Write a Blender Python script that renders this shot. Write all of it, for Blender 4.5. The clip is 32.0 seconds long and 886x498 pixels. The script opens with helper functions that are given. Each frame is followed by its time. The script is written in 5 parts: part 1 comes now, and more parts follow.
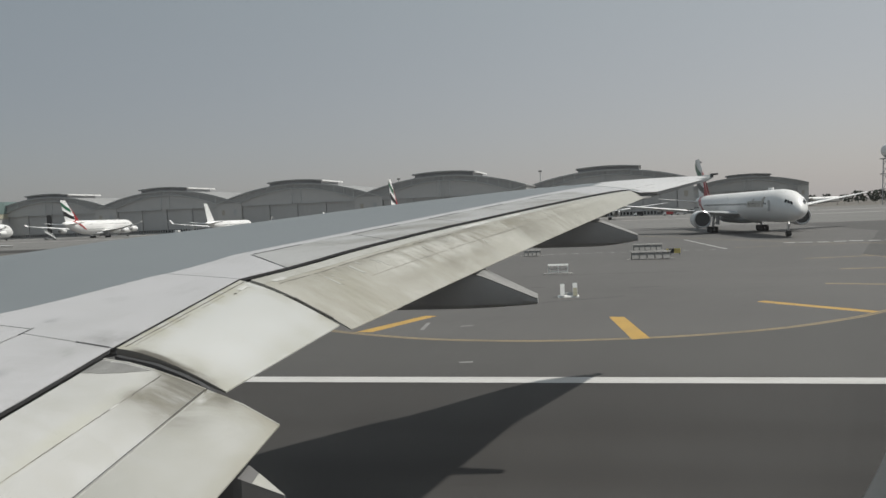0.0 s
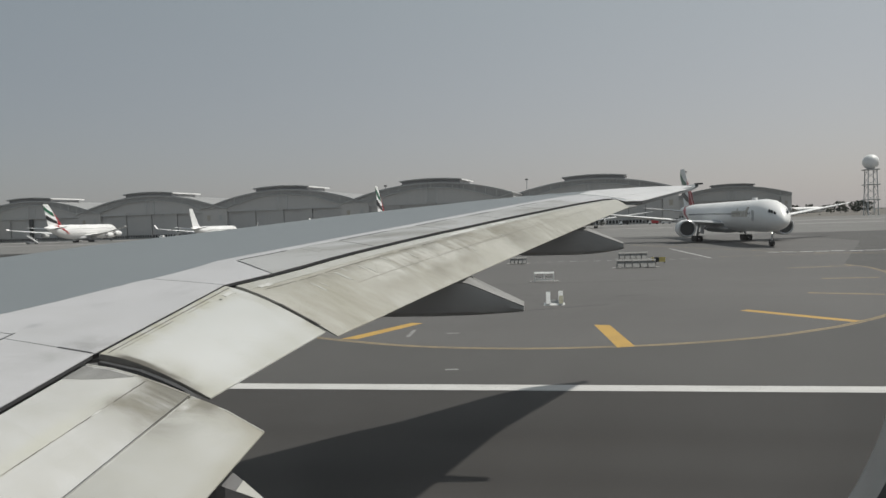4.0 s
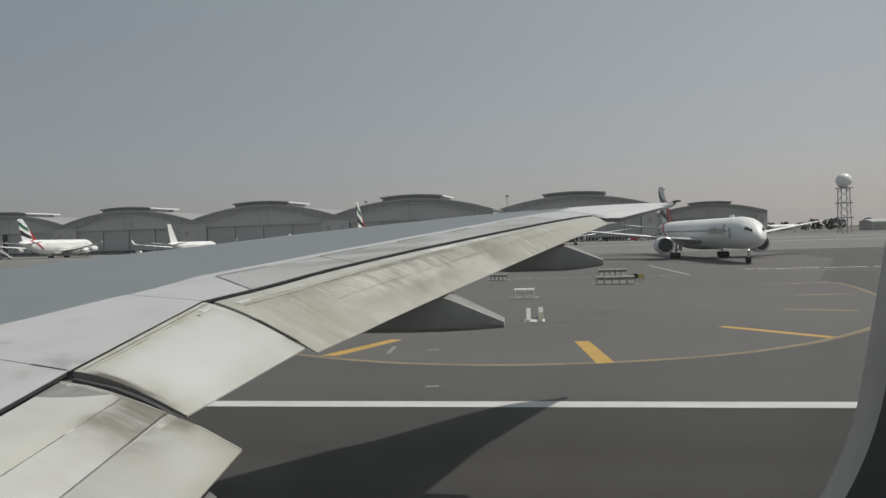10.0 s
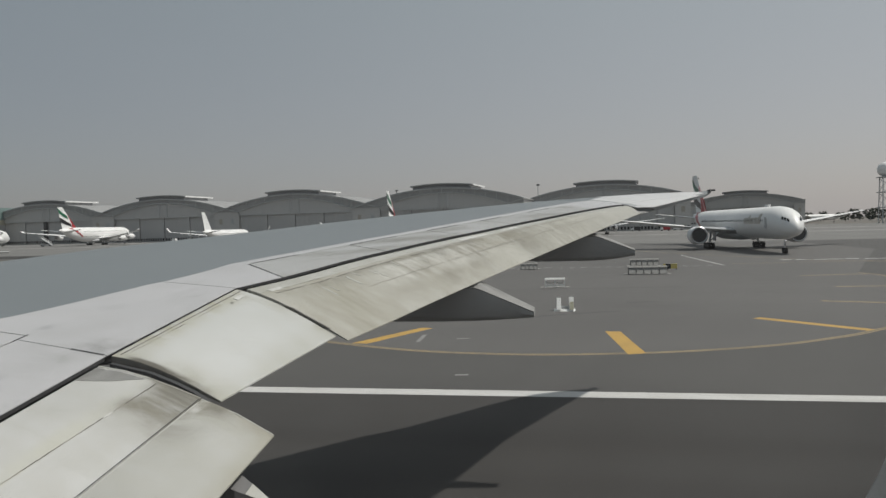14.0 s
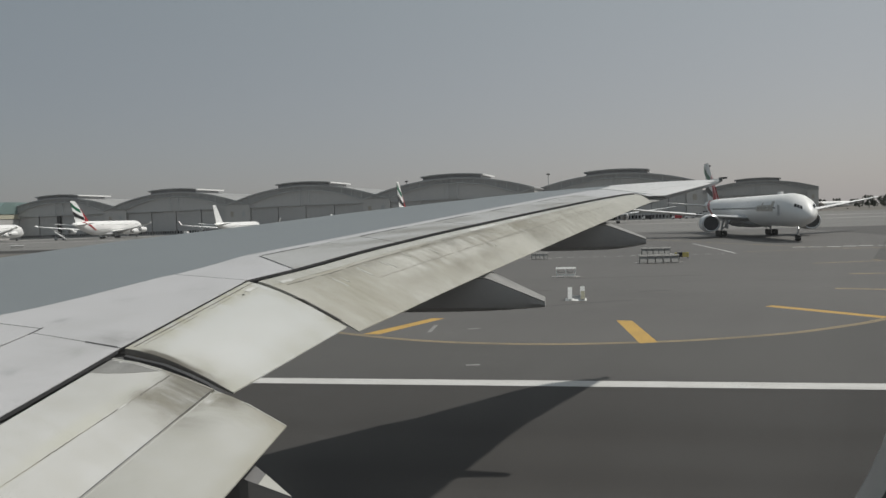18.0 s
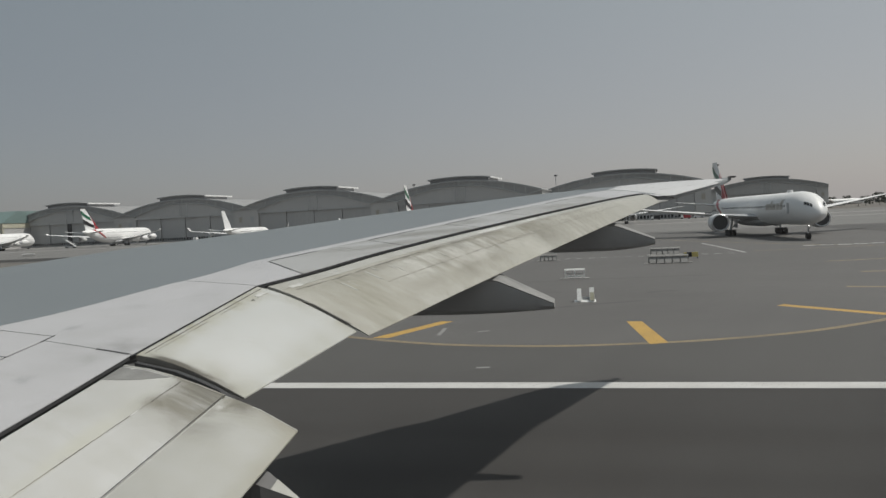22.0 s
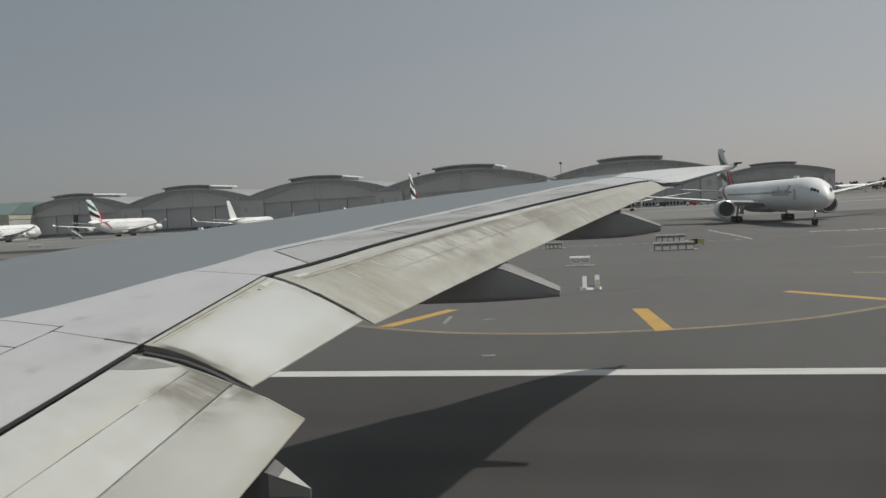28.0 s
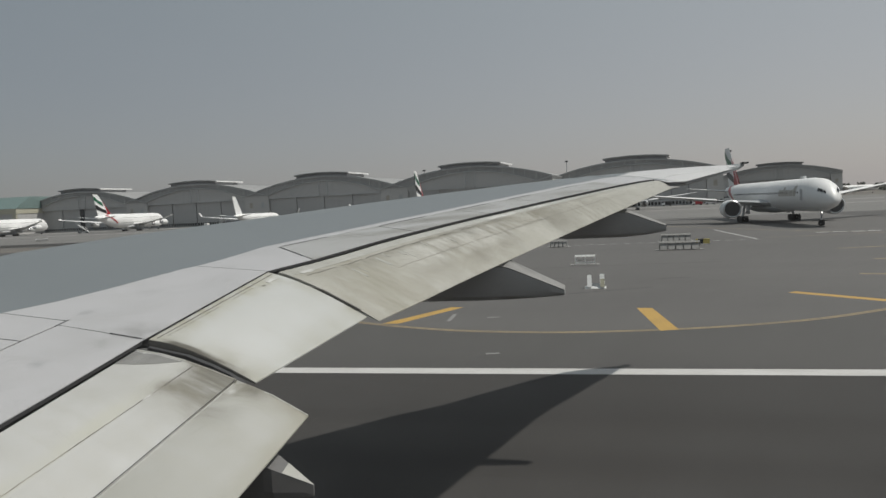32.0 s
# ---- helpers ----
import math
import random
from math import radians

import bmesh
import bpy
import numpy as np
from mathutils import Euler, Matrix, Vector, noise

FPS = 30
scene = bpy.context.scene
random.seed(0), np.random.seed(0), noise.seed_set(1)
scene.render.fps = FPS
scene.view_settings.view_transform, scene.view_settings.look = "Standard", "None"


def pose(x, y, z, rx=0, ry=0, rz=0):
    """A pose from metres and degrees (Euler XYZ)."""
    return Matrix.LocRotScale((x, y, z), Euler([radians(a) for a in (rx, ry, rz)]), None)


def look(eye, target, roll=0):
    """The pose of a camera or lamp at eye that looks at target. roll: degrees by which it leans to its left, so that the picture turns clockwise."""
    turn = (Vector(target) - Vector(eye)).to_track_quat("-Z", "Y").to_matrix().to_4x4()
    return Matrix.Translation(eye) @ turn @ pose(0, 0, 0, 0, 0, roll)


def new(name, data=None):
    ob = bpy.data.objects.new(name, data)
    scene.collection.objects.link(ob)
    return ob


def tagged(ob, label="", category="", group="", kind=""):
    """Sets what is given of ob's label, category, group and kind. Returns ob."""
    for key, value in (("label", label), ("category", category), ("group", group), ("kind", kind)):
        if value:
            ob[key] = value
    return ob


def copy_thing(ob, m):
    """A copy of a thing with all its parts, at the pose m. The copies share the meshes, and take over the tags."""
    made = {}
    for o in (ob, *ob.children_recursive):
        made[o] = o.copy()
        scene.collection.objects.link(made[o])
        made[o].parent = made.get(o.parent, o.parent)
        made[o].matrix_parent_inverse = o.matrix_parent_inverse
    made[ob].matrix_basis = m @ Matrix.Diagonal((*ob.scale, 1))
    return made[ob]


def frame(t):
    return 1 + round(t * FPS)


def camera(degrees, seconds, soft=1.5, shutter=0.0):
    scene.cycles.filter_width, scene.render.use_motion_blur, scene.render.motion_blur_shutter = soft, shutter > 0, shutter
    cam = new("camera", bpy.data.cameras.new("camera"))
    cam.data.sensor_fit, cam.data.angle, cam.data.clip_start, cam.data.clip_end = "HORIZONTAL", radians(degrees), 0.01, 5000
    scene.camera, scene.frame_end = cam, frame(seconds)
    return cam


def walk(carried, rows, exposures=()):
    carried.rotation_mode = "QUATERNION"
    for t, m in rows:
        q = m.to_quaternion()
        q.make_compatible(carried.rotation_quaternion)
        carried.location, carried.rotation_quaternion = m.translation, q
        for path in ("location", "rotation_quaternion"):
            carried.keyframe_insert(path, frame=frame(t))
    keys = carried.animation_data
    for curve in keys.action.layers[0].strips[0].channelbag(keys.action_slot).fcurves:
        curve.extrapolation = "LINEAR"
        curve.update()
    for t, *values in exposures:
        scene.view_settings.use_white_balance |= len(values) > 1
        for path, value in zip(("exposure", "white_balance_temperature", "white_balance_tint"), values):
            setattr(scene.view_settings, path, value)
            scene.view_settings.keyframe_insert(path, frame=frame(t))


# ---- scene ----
EXPOSURES = [(0.0, 0.12), (3.5, 0.12), (7.0, 0.06), (10.0, -0.01), (14.5, -0.02), (17.0, -0.04), (32.0, -0.05)]
LENS = 64.6
cam = camera(LENS, 32.0, soft=1.5)


def view(x, y, z, heading, pitch, lean):
    """A camera pose from a heading clockwise of +y, a pitch and a lean, in degrees."""
    h, p = radians(heading), radians(pitch)
    way = Vector((math.sin(h) * math.cos(p), math.cos(h) * math.cos(p), math.sin(p)))
    eye = Vector((x, y, z))
    return look(eye, eye + 10 * way, lean)


PATH = [
    (0.0, -0.0086, -0.0009, 6.5992, 79.879, -2.864, -2.290),
    (0.5, -0.0083, -0.0006, 6.5992, 79.703, -2.991, -2.309),
    (1.0, -0.0086, -0.0002, 6.5991, 79.743, -2.888, -1.951),
    (1.5, -0.0090, -0.0007, 6.5988, 79.745, -2.947, -1.746),
    (2.0, -0.0093, -0.0013, 6.5984, 79.724, -2.929, -1.890),
    (2.5, -0.0100, 0.0000, 6.5984, 79.910, -2.690, -2.221),
    (3.0, -0.0121, 0.0023, 6.5981, 80.316, -2.603, -1.905),
    (3.5, -0.0141, 0.0033, 6.5975, 80.806, -2.529, -1.792),
    (5.5, -0.0152, 0.0038, 6.5970, 81.146, -1.797, -2.165),
    (6.0, -0.0163, 0.0045, 6.5966, 81.099, -1.623, -2.167),
    (6.5, -0.0164, 0.0038, 6.5966, 81.100, -1.567, -2.149),
    (7.0, -0.0161, 0.0027, 6.5965, 81.341, -1.387, -2.194),
    (7.5, -0.0171, 0.0037, 6.5963, 81.709, -1.278, -2.306),
    (8.0, -0.0181, 0.0045, 6.5959, 81.643, -1.077, -1.943),
    (8.5, -0.0183, 0.0038, 6.5956, 81.764, -0.972, -1.787),
    (9.0, -0.0183, 0.0034, 6.5955, 82.101, -0.974, -1.734),
    (9.5, -0.0190, 0.0037, 6.5953, 82.617, -0.893, -1.581),
    (10.0, -0.0197, 0.0037, 6.5955, 82.640, -1.036, -1.660),
    (10.5, -0.0192, 0.0030, 6.5961, 81.546, -1.134, -1.916),
    (11.0, -0.0180, 0.0030, 6.5967, 81.210, -1.318, -1.664),
    (11.5, -0.0175, 0.0028, 6.5971, 80.885, -1.468, -1.588),
    (12.0, -0.0178, 0.0030, 6.5973, 80.800, -1.609, -1.516),
    (12.5, -0.0176, 0.0036, 6.5971, 80.746, -1.711, -1.439),
    (13.0, -0.0169, 0.0036, 6.5970, 80.438, -1.821, -1.462),
    (13.5, -0.0162, 0.0035, 6.5971, 80.314, -1.883, -1.468),
    (14.0, -0.0151, 0.0030, 6.5974, 80.150, -1.874, -1.475),
    (14.5, -0.0127, 0.0003, 6.5979, 79.781, -1.909, -1.843),
    (16.5, -0.0114, -0.0030, 6.5982, 78.971, -2.395, -1.743),
    (17.0, -0.0125, -0.0034, 6.5984, 79.329, -2.602, -1.857),
    (17.5, -0.0128, -0.0032, 6.5984, 79.406, -2.608, -1.949),
    (18.0, -0.0130, -0.0031, 6.5983, 79.267, -2.631, -1.994),
    (18.5, -0.0129, -0.0034, 6.5982, 79.159, -2.776, -2.174),
    (19.0, -0.0121, -0.0042, 6.5982, 79.269, -2.736, -2.319),
    (19.5, -0.0116, -0.0043, 6.5984, 79.254, -2.802, -2.342),
    (20.0, -0.0116, -0.0043, 6.5987, 79.434, -2.746, -2.048),
    (20.5, -0.0117, -0.0043, 6.5986, 79.324, -2.628, -1.983),
    (21.0, -0.0101, -0.0035, 6.5985, 78.858, -2.679, -2.049),
    (21.5, -0.0082, -0.0010, 6.5987, 78.355, -2.517, -2.412),
    (22.0, -0.0088, 0.0020, 6.5987, 78.601, -2.364, -2.769),
    (22.5, -0.0105, 0.0030, 6.5985, 79.105, -2.176, -2.779),
    (23.0, -0.0114, 0.0026, 6.5984, 79.142, -2.192, -2.711),
    (23.5, -0.0119, 0.0022, 6.5987, 79.202, -2.212, -2.587),
    (24.0, -0.0120, 0.0015, 6.5993, 79.133, -2.226, -2.475),
    (24.5, -0.0122, 0.0011, 6.5996, 78.916, -2.311, -2.730),
    (26.5, -0.0138, 0.0018, 6.5993, 79.369, -2.140, -2.439),
    (27.0, -0.0147, 0.0029, 6.5993, 79.128, -2.310, -2.873),
    (27.5, -0.0139, 0.0033, 6.5996, 78.719, -2.581, -3.116),
    (28.0, -0.0119, 0.0029, 6.6001, 78.137, -3.292, -3.152),
    (28.5, -0.0102, 0.0029, 6.6002, 77.494, -3.561, -2.800),
    (29.0, -0.0093, 0.0033, 6.6003, 77.119, -3.727, -2.646),
    (29.5, -0.0084, 0.0029, 6.6004, 76.868, -3.805, -2.572),
    (30.0, -0.0076, 0.0020, 6.6005, 76.843, -3.821, -2.451),
    (30.5, -0.0072, 0.0015, 6.6007, 76.830, -3.816, -2.384),
    (31.0, -0.0076, 0.0022, 6.6006, 76.888, -3.799, -2.383),
    (31.5, -0.0079, 0.0029, 6.6004, 77.547, -3.807, -2.243),
    (32.0, -0.0071, 0.0027, 6.6007, 77.726, -3.469, -2.683),
]
walk(cam, [(t, view(*rest)) for t, *rest in PATH], exposures=EXPOSURES)

# ---- light ----
SUN_WAY = Vector((-1.4, 4.78, -7.74)).normalized()      # the way in which sunlight travels
sun_data = bpy.data.lights.new("sun", "SUN")
sun_data.energy, sun_data.angle, sun_data.color = 3.05, radians(1.2), (1.0, 0.956, 0.885)
sun = new("sun", sun_data)
sun.matrix_world = look((0, 0, 60), Vector((0, 0, 60)) + SUN_WAY)

world = bpy.data.worlds.new("hazy_sky")
scene.world = world
world.use_nodes = True
wn, wl = world.node_tree.nodes, world.node_tree.links
sky = wn.new("ShaderNodeTexSky")
sky.sky_type, sky.sun_disc = "NISHITA", False
sky.sun_elevation = math.asin(-SUN_WAY.z)
sky.sun_rotation = math.atan2(-SUN_WAY.x, -SUN_WAY.y)
sky.air_density, sky.dust_density, sky.ozone_density, sky.altitude = 1.0, 2.0, 1.5, 0
SKY_MIX, SKY_STRENGTH = 0.8, 0.1
# dust haze: brighter and warmer towards the sun's side
side = wn.new("ShaderNodeVectorMath")
side.operation = "DOT_PRODUCT"
side.inputs[1].default_value = Vector((-SUN_WAY.x, -SUN_WAY.y, 0)).normalized()
wl.new(wn.new("ShaderNodeTexCoord").outputs["Generated"], side.inputs[0])
span = wn.new("ShaderNodeMapRange")
span.inputs["From Min"].default_value, span.inputs["From Max"].default_value = -0.55, 0.75
wl.new(side.outputs["Value"], span.inputs["Value"])
dust = wn.new("ShaderNodeMix")
dust.data_type = "RGBA"
dust.inputs["A"].default_value, dust.inputs["B"].default_value = (2.3, 2.44, 2.5, 1), (4.2, 4.15, 4.08, 1)
wl.new(span.outputs["Result"], dust.inputs["Factor"])
haze = wn.new("ShaderNodeMix")
haze.data_type = "RGBA"
haze.inputs["Factor"].default_value = SKY_MIX
wl.new(sky.outputs["Color"], haze.inputs["A"])
# the haze is warmer near the horizon and bluer higher up
height = wn.new("ShaderNodeSeparateXYZ")
wl.new(wn.new("ShaderNodeTexCoord").outputs["Generated"], height.inputs["Vector"])
rise = wn.new("ShaderNodeMapRange")
rise.inputs["From Min"].default_value, rise.inputs["From Max"].default_value = 0.04, 0.36
wl.new(height.outputs["Z"], rise.inputs["Value"])
tone = wn.new("ShaderNodeMix")
tone.data_type = "RGBA"
tone.inputs["A"].default_value, tone.inputs["B"].default_value = (1.058, 1.0, 0.998, 1), (0.93, 1.0, 0.99, 1)
wl.new(rise.outputs["Result"], tone.inputs["Factor"])
tinted = wn.new("ShaderNodeMix")
tinted.data_type, tinted.blend_type = "RGBA", "MULTIPLY"
tinted.inputs["Factor"].default_value = 1.0
wl.new(dust.outputs["Result"], tinted.inputs["A"])
wl.new(tone.outputs["Result"], tinted.inputs["B"])
wl.new(tinted.outputs["Result"], haze.inputs["B"])
wl.new(haze.outputs["Result"], wn["Background"].inputs["Color"])
wn["Background"].inputs["Strength"].default_value = SKY_STRENGTH

# ---- materials ----
def material(name, base, rough=0.6, metal=0.0, spots=None, fine=None, streak=None, bump=0.0, vary=0.0, coat=0.0, gloss=0.5, wear=()):
    """base colour with stains: spots (scale, colour, amount), fine grain (scale, amount), streak (stretch xyz, scale, colour, amount),
    vary: change from piece to piece."""
    m = bpy.data.materials.new(name)
    m.use_nodes = True
    n, l = m.node_tree.nodes, m.node_tree.links
    b = n["Principled BSDF"]
    b.inputs["Roughness"].default_value, b.inputs["Metallic"].default_value = rough, metal
    b.inputs["Coat Weight"].default_value = coat
    b.inputs["Specular IOR Level"].default_value = gloss
    place = n.new("ShaderNodeTexCoord").outputs["Object"]
    rgb = n.new("ShaderNodeRGB")
    rgb.outputs[0].default_value = (*base, 1)
    colour = rgb.outputs[0]

    def mixed(fac, a, other, blend="MIX"):
        k = n.new("ShaderNodeMix")
        k.data_type, k.blend_type = "RGBA", blend
        l.new(fac, k.inputs["Factor"])
        l.new(a, k.inputs["A"])
        if isinstance(other, tuple):
            k.inputs["B"].default_value = (*other, 1)
        else:
            l.new(other, k.inputs["B"])
        return k.outputs["Result"]

    def noisy(scale, detail, lo, hi, stretch=None, amount=1.0):
        t = n.new("ShaderNodeTexNoise")
        t.inputs["Scale"].default_value, t.inputs["Detail"].default_value = scale, detail
        t.inputs["Roughness"].default_value = 0.6
        where = place
        if stretch:
            mp = n.new("ShaderNodeMapping")
            mp.inputs["Scale"].default_value = stretch[:3]
            source = place
            if len(stretch) > 3 and stretch[3]:
                turn = n.new("ShaderNodeMapping")
                turn.inputs["Rotation"].default_value = (0, 0, radians(stretch[3]))
                l.new(place, turn.inputs["Vector"])
                source = turn.outputs["Vector"]
            l.new(source, mp.inputs["Vector"])
            where = mp.outputs["Vector"]
        l.new(where, t.inputs["Vector"])
        r = n.new("ShaderNodeMapRange")
        r.inputs["From Min"].default_value, r.inputs["From Max"].default_value = lo, hi
        r.inputs["To Max"].default_value = amount
        l.new(t.outputs["Fac"], r.inputs["Value"])
        return r.outputs["Result"], t.outputs["Fac"]

    for scale, tint, amount in (spots or ()):
        f, _ = noisy(scale, 4, 0.42, 0.72, None, amount)
        colour = mixed(f, colour, tint)
    for stretch, scale, tint, amount in (streak or ()):
        f, _ = noisy(scale, 5, 0.46, 0.7, stretch, amount)
        colour = mixed(f, colour, tint)
    for ramps, scale, stretch, tint, amount in wear:
        f, _ = noisy(scale, 5, 0.34, 0.66, stretch, amount)
        for axis, lo, hi in ramps:
            split = n.new("ShaderNodeSeparateXYZ")
            if axis in "UV":
                l.new(n.new("ShaderNodeTexCoord").outputs["UV"], split.inputs["Vector"])
            else:
                l.new(place, split.inputs["Vector"])
            ramp = n.new("ShaderNodeMapRange")
            ramp.interpolation_type = "SMOOTHSTEP"
            ramp.inputs["From Min"].default_value, ramp.inputs["From Max"].default_value = lo, hi
            l.new(split.outputs[{"U": "X", "V": "Y"}.get(axis, axis)], ramp.inputs["Value"])
            both = n.new("ShaderNodeMath")
            both.operation = "MULTIPLY"
            l.new(f, both.inputs[0])
            l.new(ramp.outputs["Result"], both.inputs[1])
            f = both.outputs[0]
        colour = mixed(f, colour, tint)
    if fine:
        f, raw = noisy(fine[0], 6, 0.3, 0.7, None, fine[1])
        colour = mixed(f, colour, tuple(c * 0.55 for c in base))
        if bump:
            bp = n.new("ShaderNodeBump")
            bp.inputs["Strength"].default_value, bp.inputs["Distance"].default_value = bump, 0.02
            l.new(raw, bp.inputs["Height"])
            l.new(bp.outputs["Normal"], b.inputs["Normal"])
    if vary:
        info = n.new("ShaderNodeObjectInfo")
        r = n.new("ShaderNodeMapRange")
        r.inputs["To Min"].default_value, r.inputs["To Max"].default_value = 0.0, vary
        l.new(info.outputs["Random"], r.inputs["Value"])
        colour = mixed(r.outputs["Result"], colour, tuple(c * 0.6 for c in base))
    l.new(colour, b.inputs["Base Color"])
    return m


M_WHITE = material("wing_white_paint", (0.492, 0.487, 0.497), 0.4, spots=[(0.9, (0.4, 0.4, 0.405), 0.5), (6.0, (0.4, 0.4, 0.4), 0.25)],
                   streak=[((3.0, 0.5, 1, 0), 2.2, (0.37, 0.365, 0.355), 0.3)],
                   wear=[((("X", 6.426, 6.566), ("X", 6.706, 6.566), ("Y", 5.273, 5.413), ("Y", 5.553, 5.413)), 3.0, None, (0.26, 0.26, 0.27), 0.9), ((("X", 5.13, 5.26), ("X", 5.39, 5.26), ("Y", 4.77, 4.9), ("Y", 5.03, 4.9)), 3.0, None, (0.26, 0.26, 0.27), 0.9), ((("X", 7.12, 7.32), ("X", 7.52, 7.32), ("Y", 5.01, 5.21), ("Y", 5.41, 5.21)), 3.0, None, (0.32, 0.32, 0.325), 0.8), ((("X", 5.82, 6.12), ("X", 6.42, 6.12), ("Y", 4.05, 4.45), ("Y", 4.85, 4.45)), 3.0, None, (0.24, 0.235, 0.23), 1), ((("X", 5.5, 5.75), ("X", 6, 5.75), ("Y", 4.32, 4.62), ("Y", 4.92, 4.62)), 3.0, None, (0.3, 0.3, 0.29), 0.7), ((("X", 7.4, 7.9), ("X", 8.4, 7.9), ("Y", 4.3, 4.6), ("Y", 4.9, 4.6)), 3.0, None, (0.33, 0.33, 0.33), 0.7), ((("X", 4.1, 4.6), ("X", 5.1, 4.6), ("Y", 4.65, 5), ("Y", 5.35, 5)), 3.0, None, (0.34, 0.34, 0.335), 0.7)], fine=(60, 0.1))
# Brighter copy of the wing white; the outer wing's stronger light is in it.
M_TIP = material("outer_wing_lit_white", (0.6, 0.598, 0.6), 0.4, spots=[(0.9, (0.52, 0.518, 0.515), 0.5), (5.0, (0.53, 0.528, 0.525), 0.3)], streak=[((3.0, 0.5, 1, 0), 2.0, (0.48, 0.475, 0.465), 0.3)], fine=(50, 0.1))
M_SPOILER = material("spoiler_paint_grimy", (0.42, 0.42, 0.417), 0.42, spots=[(0.8, (0.36, 0.358, 0.345), 0.6)],
                     streak=[((1.2, 0.3, 1, -42), 1.3, (0.2, 0.193, 0.167), 0.95), ((4.0, 0.5, 1, -42), 1.4, (0.32, 0.312, 0.285), 0.45)], fine=(50, 0.12))
M_GREY = material("wing_grey_paint", (0.185, 0.203, 0.212), 0.42, spots=[(0.25, (0.16, 0.178, 0.187), 0.7), (2.5, (0.165, 0.182, 0.19), 0.3)], fine=(25, 0.14))
M_FLAP = material("flap_paint_stained", (0.397, 0.386, 0.348), 0.38, spots=[(1.0, (0.29, 0.283, 0.235), 0.75), (2.6, (0.3, 0.29, 0.235), 0.45), (0.45, (0.42, 0.42, 0.4), 0.6)],
                  streak=[((1.3, 0.5, 0.5), 0.9, (0.245, 0.23, 0.17), 0.7), ((4.0, 0.5, 0.4), 1.1, (0.43, 0.43, 0.39), 0.35), ((6.0, 0.6, 0.4, 12), 0.9, (0.27, 0.255, 0.2), 0.28), ((3.5, 0.9, 0.8, -14), 1.3, (0.47, 0.46, 0.42), 0.4), ((3.0, 3.0, 3.0), 1.5, (0.3, 0.288, 0.24), 0.35)],
                  wear=[((("U", 0.06, 0.25), ("U", 0.85, 0.6), ("V", 0.1, 0.2), ("V", 1.15, 0.5)), 1.7, (0.7, 0.9, 0.9), (0.15, 0.138, 0.1), 1.0),
                        ((("U", 0.1, 0.3), ("U", 1.0, 0.7), ("V", 0.12, 0.3)), 0.8, (1.0, 0.5, 0.5), (0.46, 0.45, 0.4), 0.7),
                        ((("U", 0.22, 0.27), ("U", 0.4, 0.33), ("V", 0.06, 0.14), ("V", 0.45, 0.3)), 0.9, (1.0, 0.6, 0.3), (0.16, 0.156, 0.14), 1.0),
                        ((("U", 0.1, 0.2), ("U", 0.8, 0.6), ("V", 0.46, 0.485), ("V", 0.54, 0.5)), 0.8, (1.0, 0.6, 0.3), (0.17, 0.165, 0.14), 0.9),
                        ((("U", 0.02, 0.08), ("U", 0.36, 0.26), ("V", 0.18, 0.2), ("V", 0.4, 0.22)), 1.6, (3.0, 0.5, 0.3), (0.19, 0.18, 0.145), 0.9),
                        ((("U", 0.24, 0.34), ("U", 0.56, 0.44), ("V", 0.14, 0.22), ("V", 0.62, 0.4)), 3.2, (1.6, 0.8, 0.8), (0.2, 0.182, 0.135), 1.0),
                        ((("U", 0.08, 0.16), ("U", 0.42, 0.3), ("V", 0.2, 0.28), ("V", 0.75, 0.55)), 2.4, (2.2, 0.7, 0.7), (0.49, 0.485, 0.45), 0.9),
                        ((("U", 0.4, 0.5), ("U", 0.9, 0.75), ("V", 0.3, 0.45)), 2.6, (2.2, 0.7, 0.7), (0.27, 0.258, 0.215), 0.9),
                        ((("U", 0.66, 0.8),), 0.5, (1.0, 1.0, 1, 0), (0.43, 0.425, 0.39), 0.6)], fine=(45, 0.1))
M_STRIP = material("flap_edge_paint", (0.42, 0.42, 0.395), 0.38, spots=[(1.2, (0.33, 0.325, 0.28), 0.7)], streak=[((3.0, 0.6, 1), 1.2, (0.3, 0.29, 0.245), 0.6)], fine=(45, 0.1))
M_SCUFF = material("scuffed_paint", (0.42, 0.42, 0.39), 0.45, spots=[(6.0, (0.36, 0.355, 0.32), 0.8)], fine=(60, 0.2))
M_CHIP_HIGHLIGHT = material("chipped_white_and_highlight", (0.56, 0.56, 0.54), 0.5, spots=[(8.0, (0.4, 0.395, 0.36), 0.8)], fine=(60, 0.2))
M_OILY = material("oil_stained_paint", (0.215, 0.212, 0.203), 0.3, spots=[(2.0, (0.17, 0.166, 0.155), 0.8)], streak=[((2.0, 6, 1, 10), 1.2, (0.32, 0.316, 0.3), 0.6)], fine=(50, 0.15))
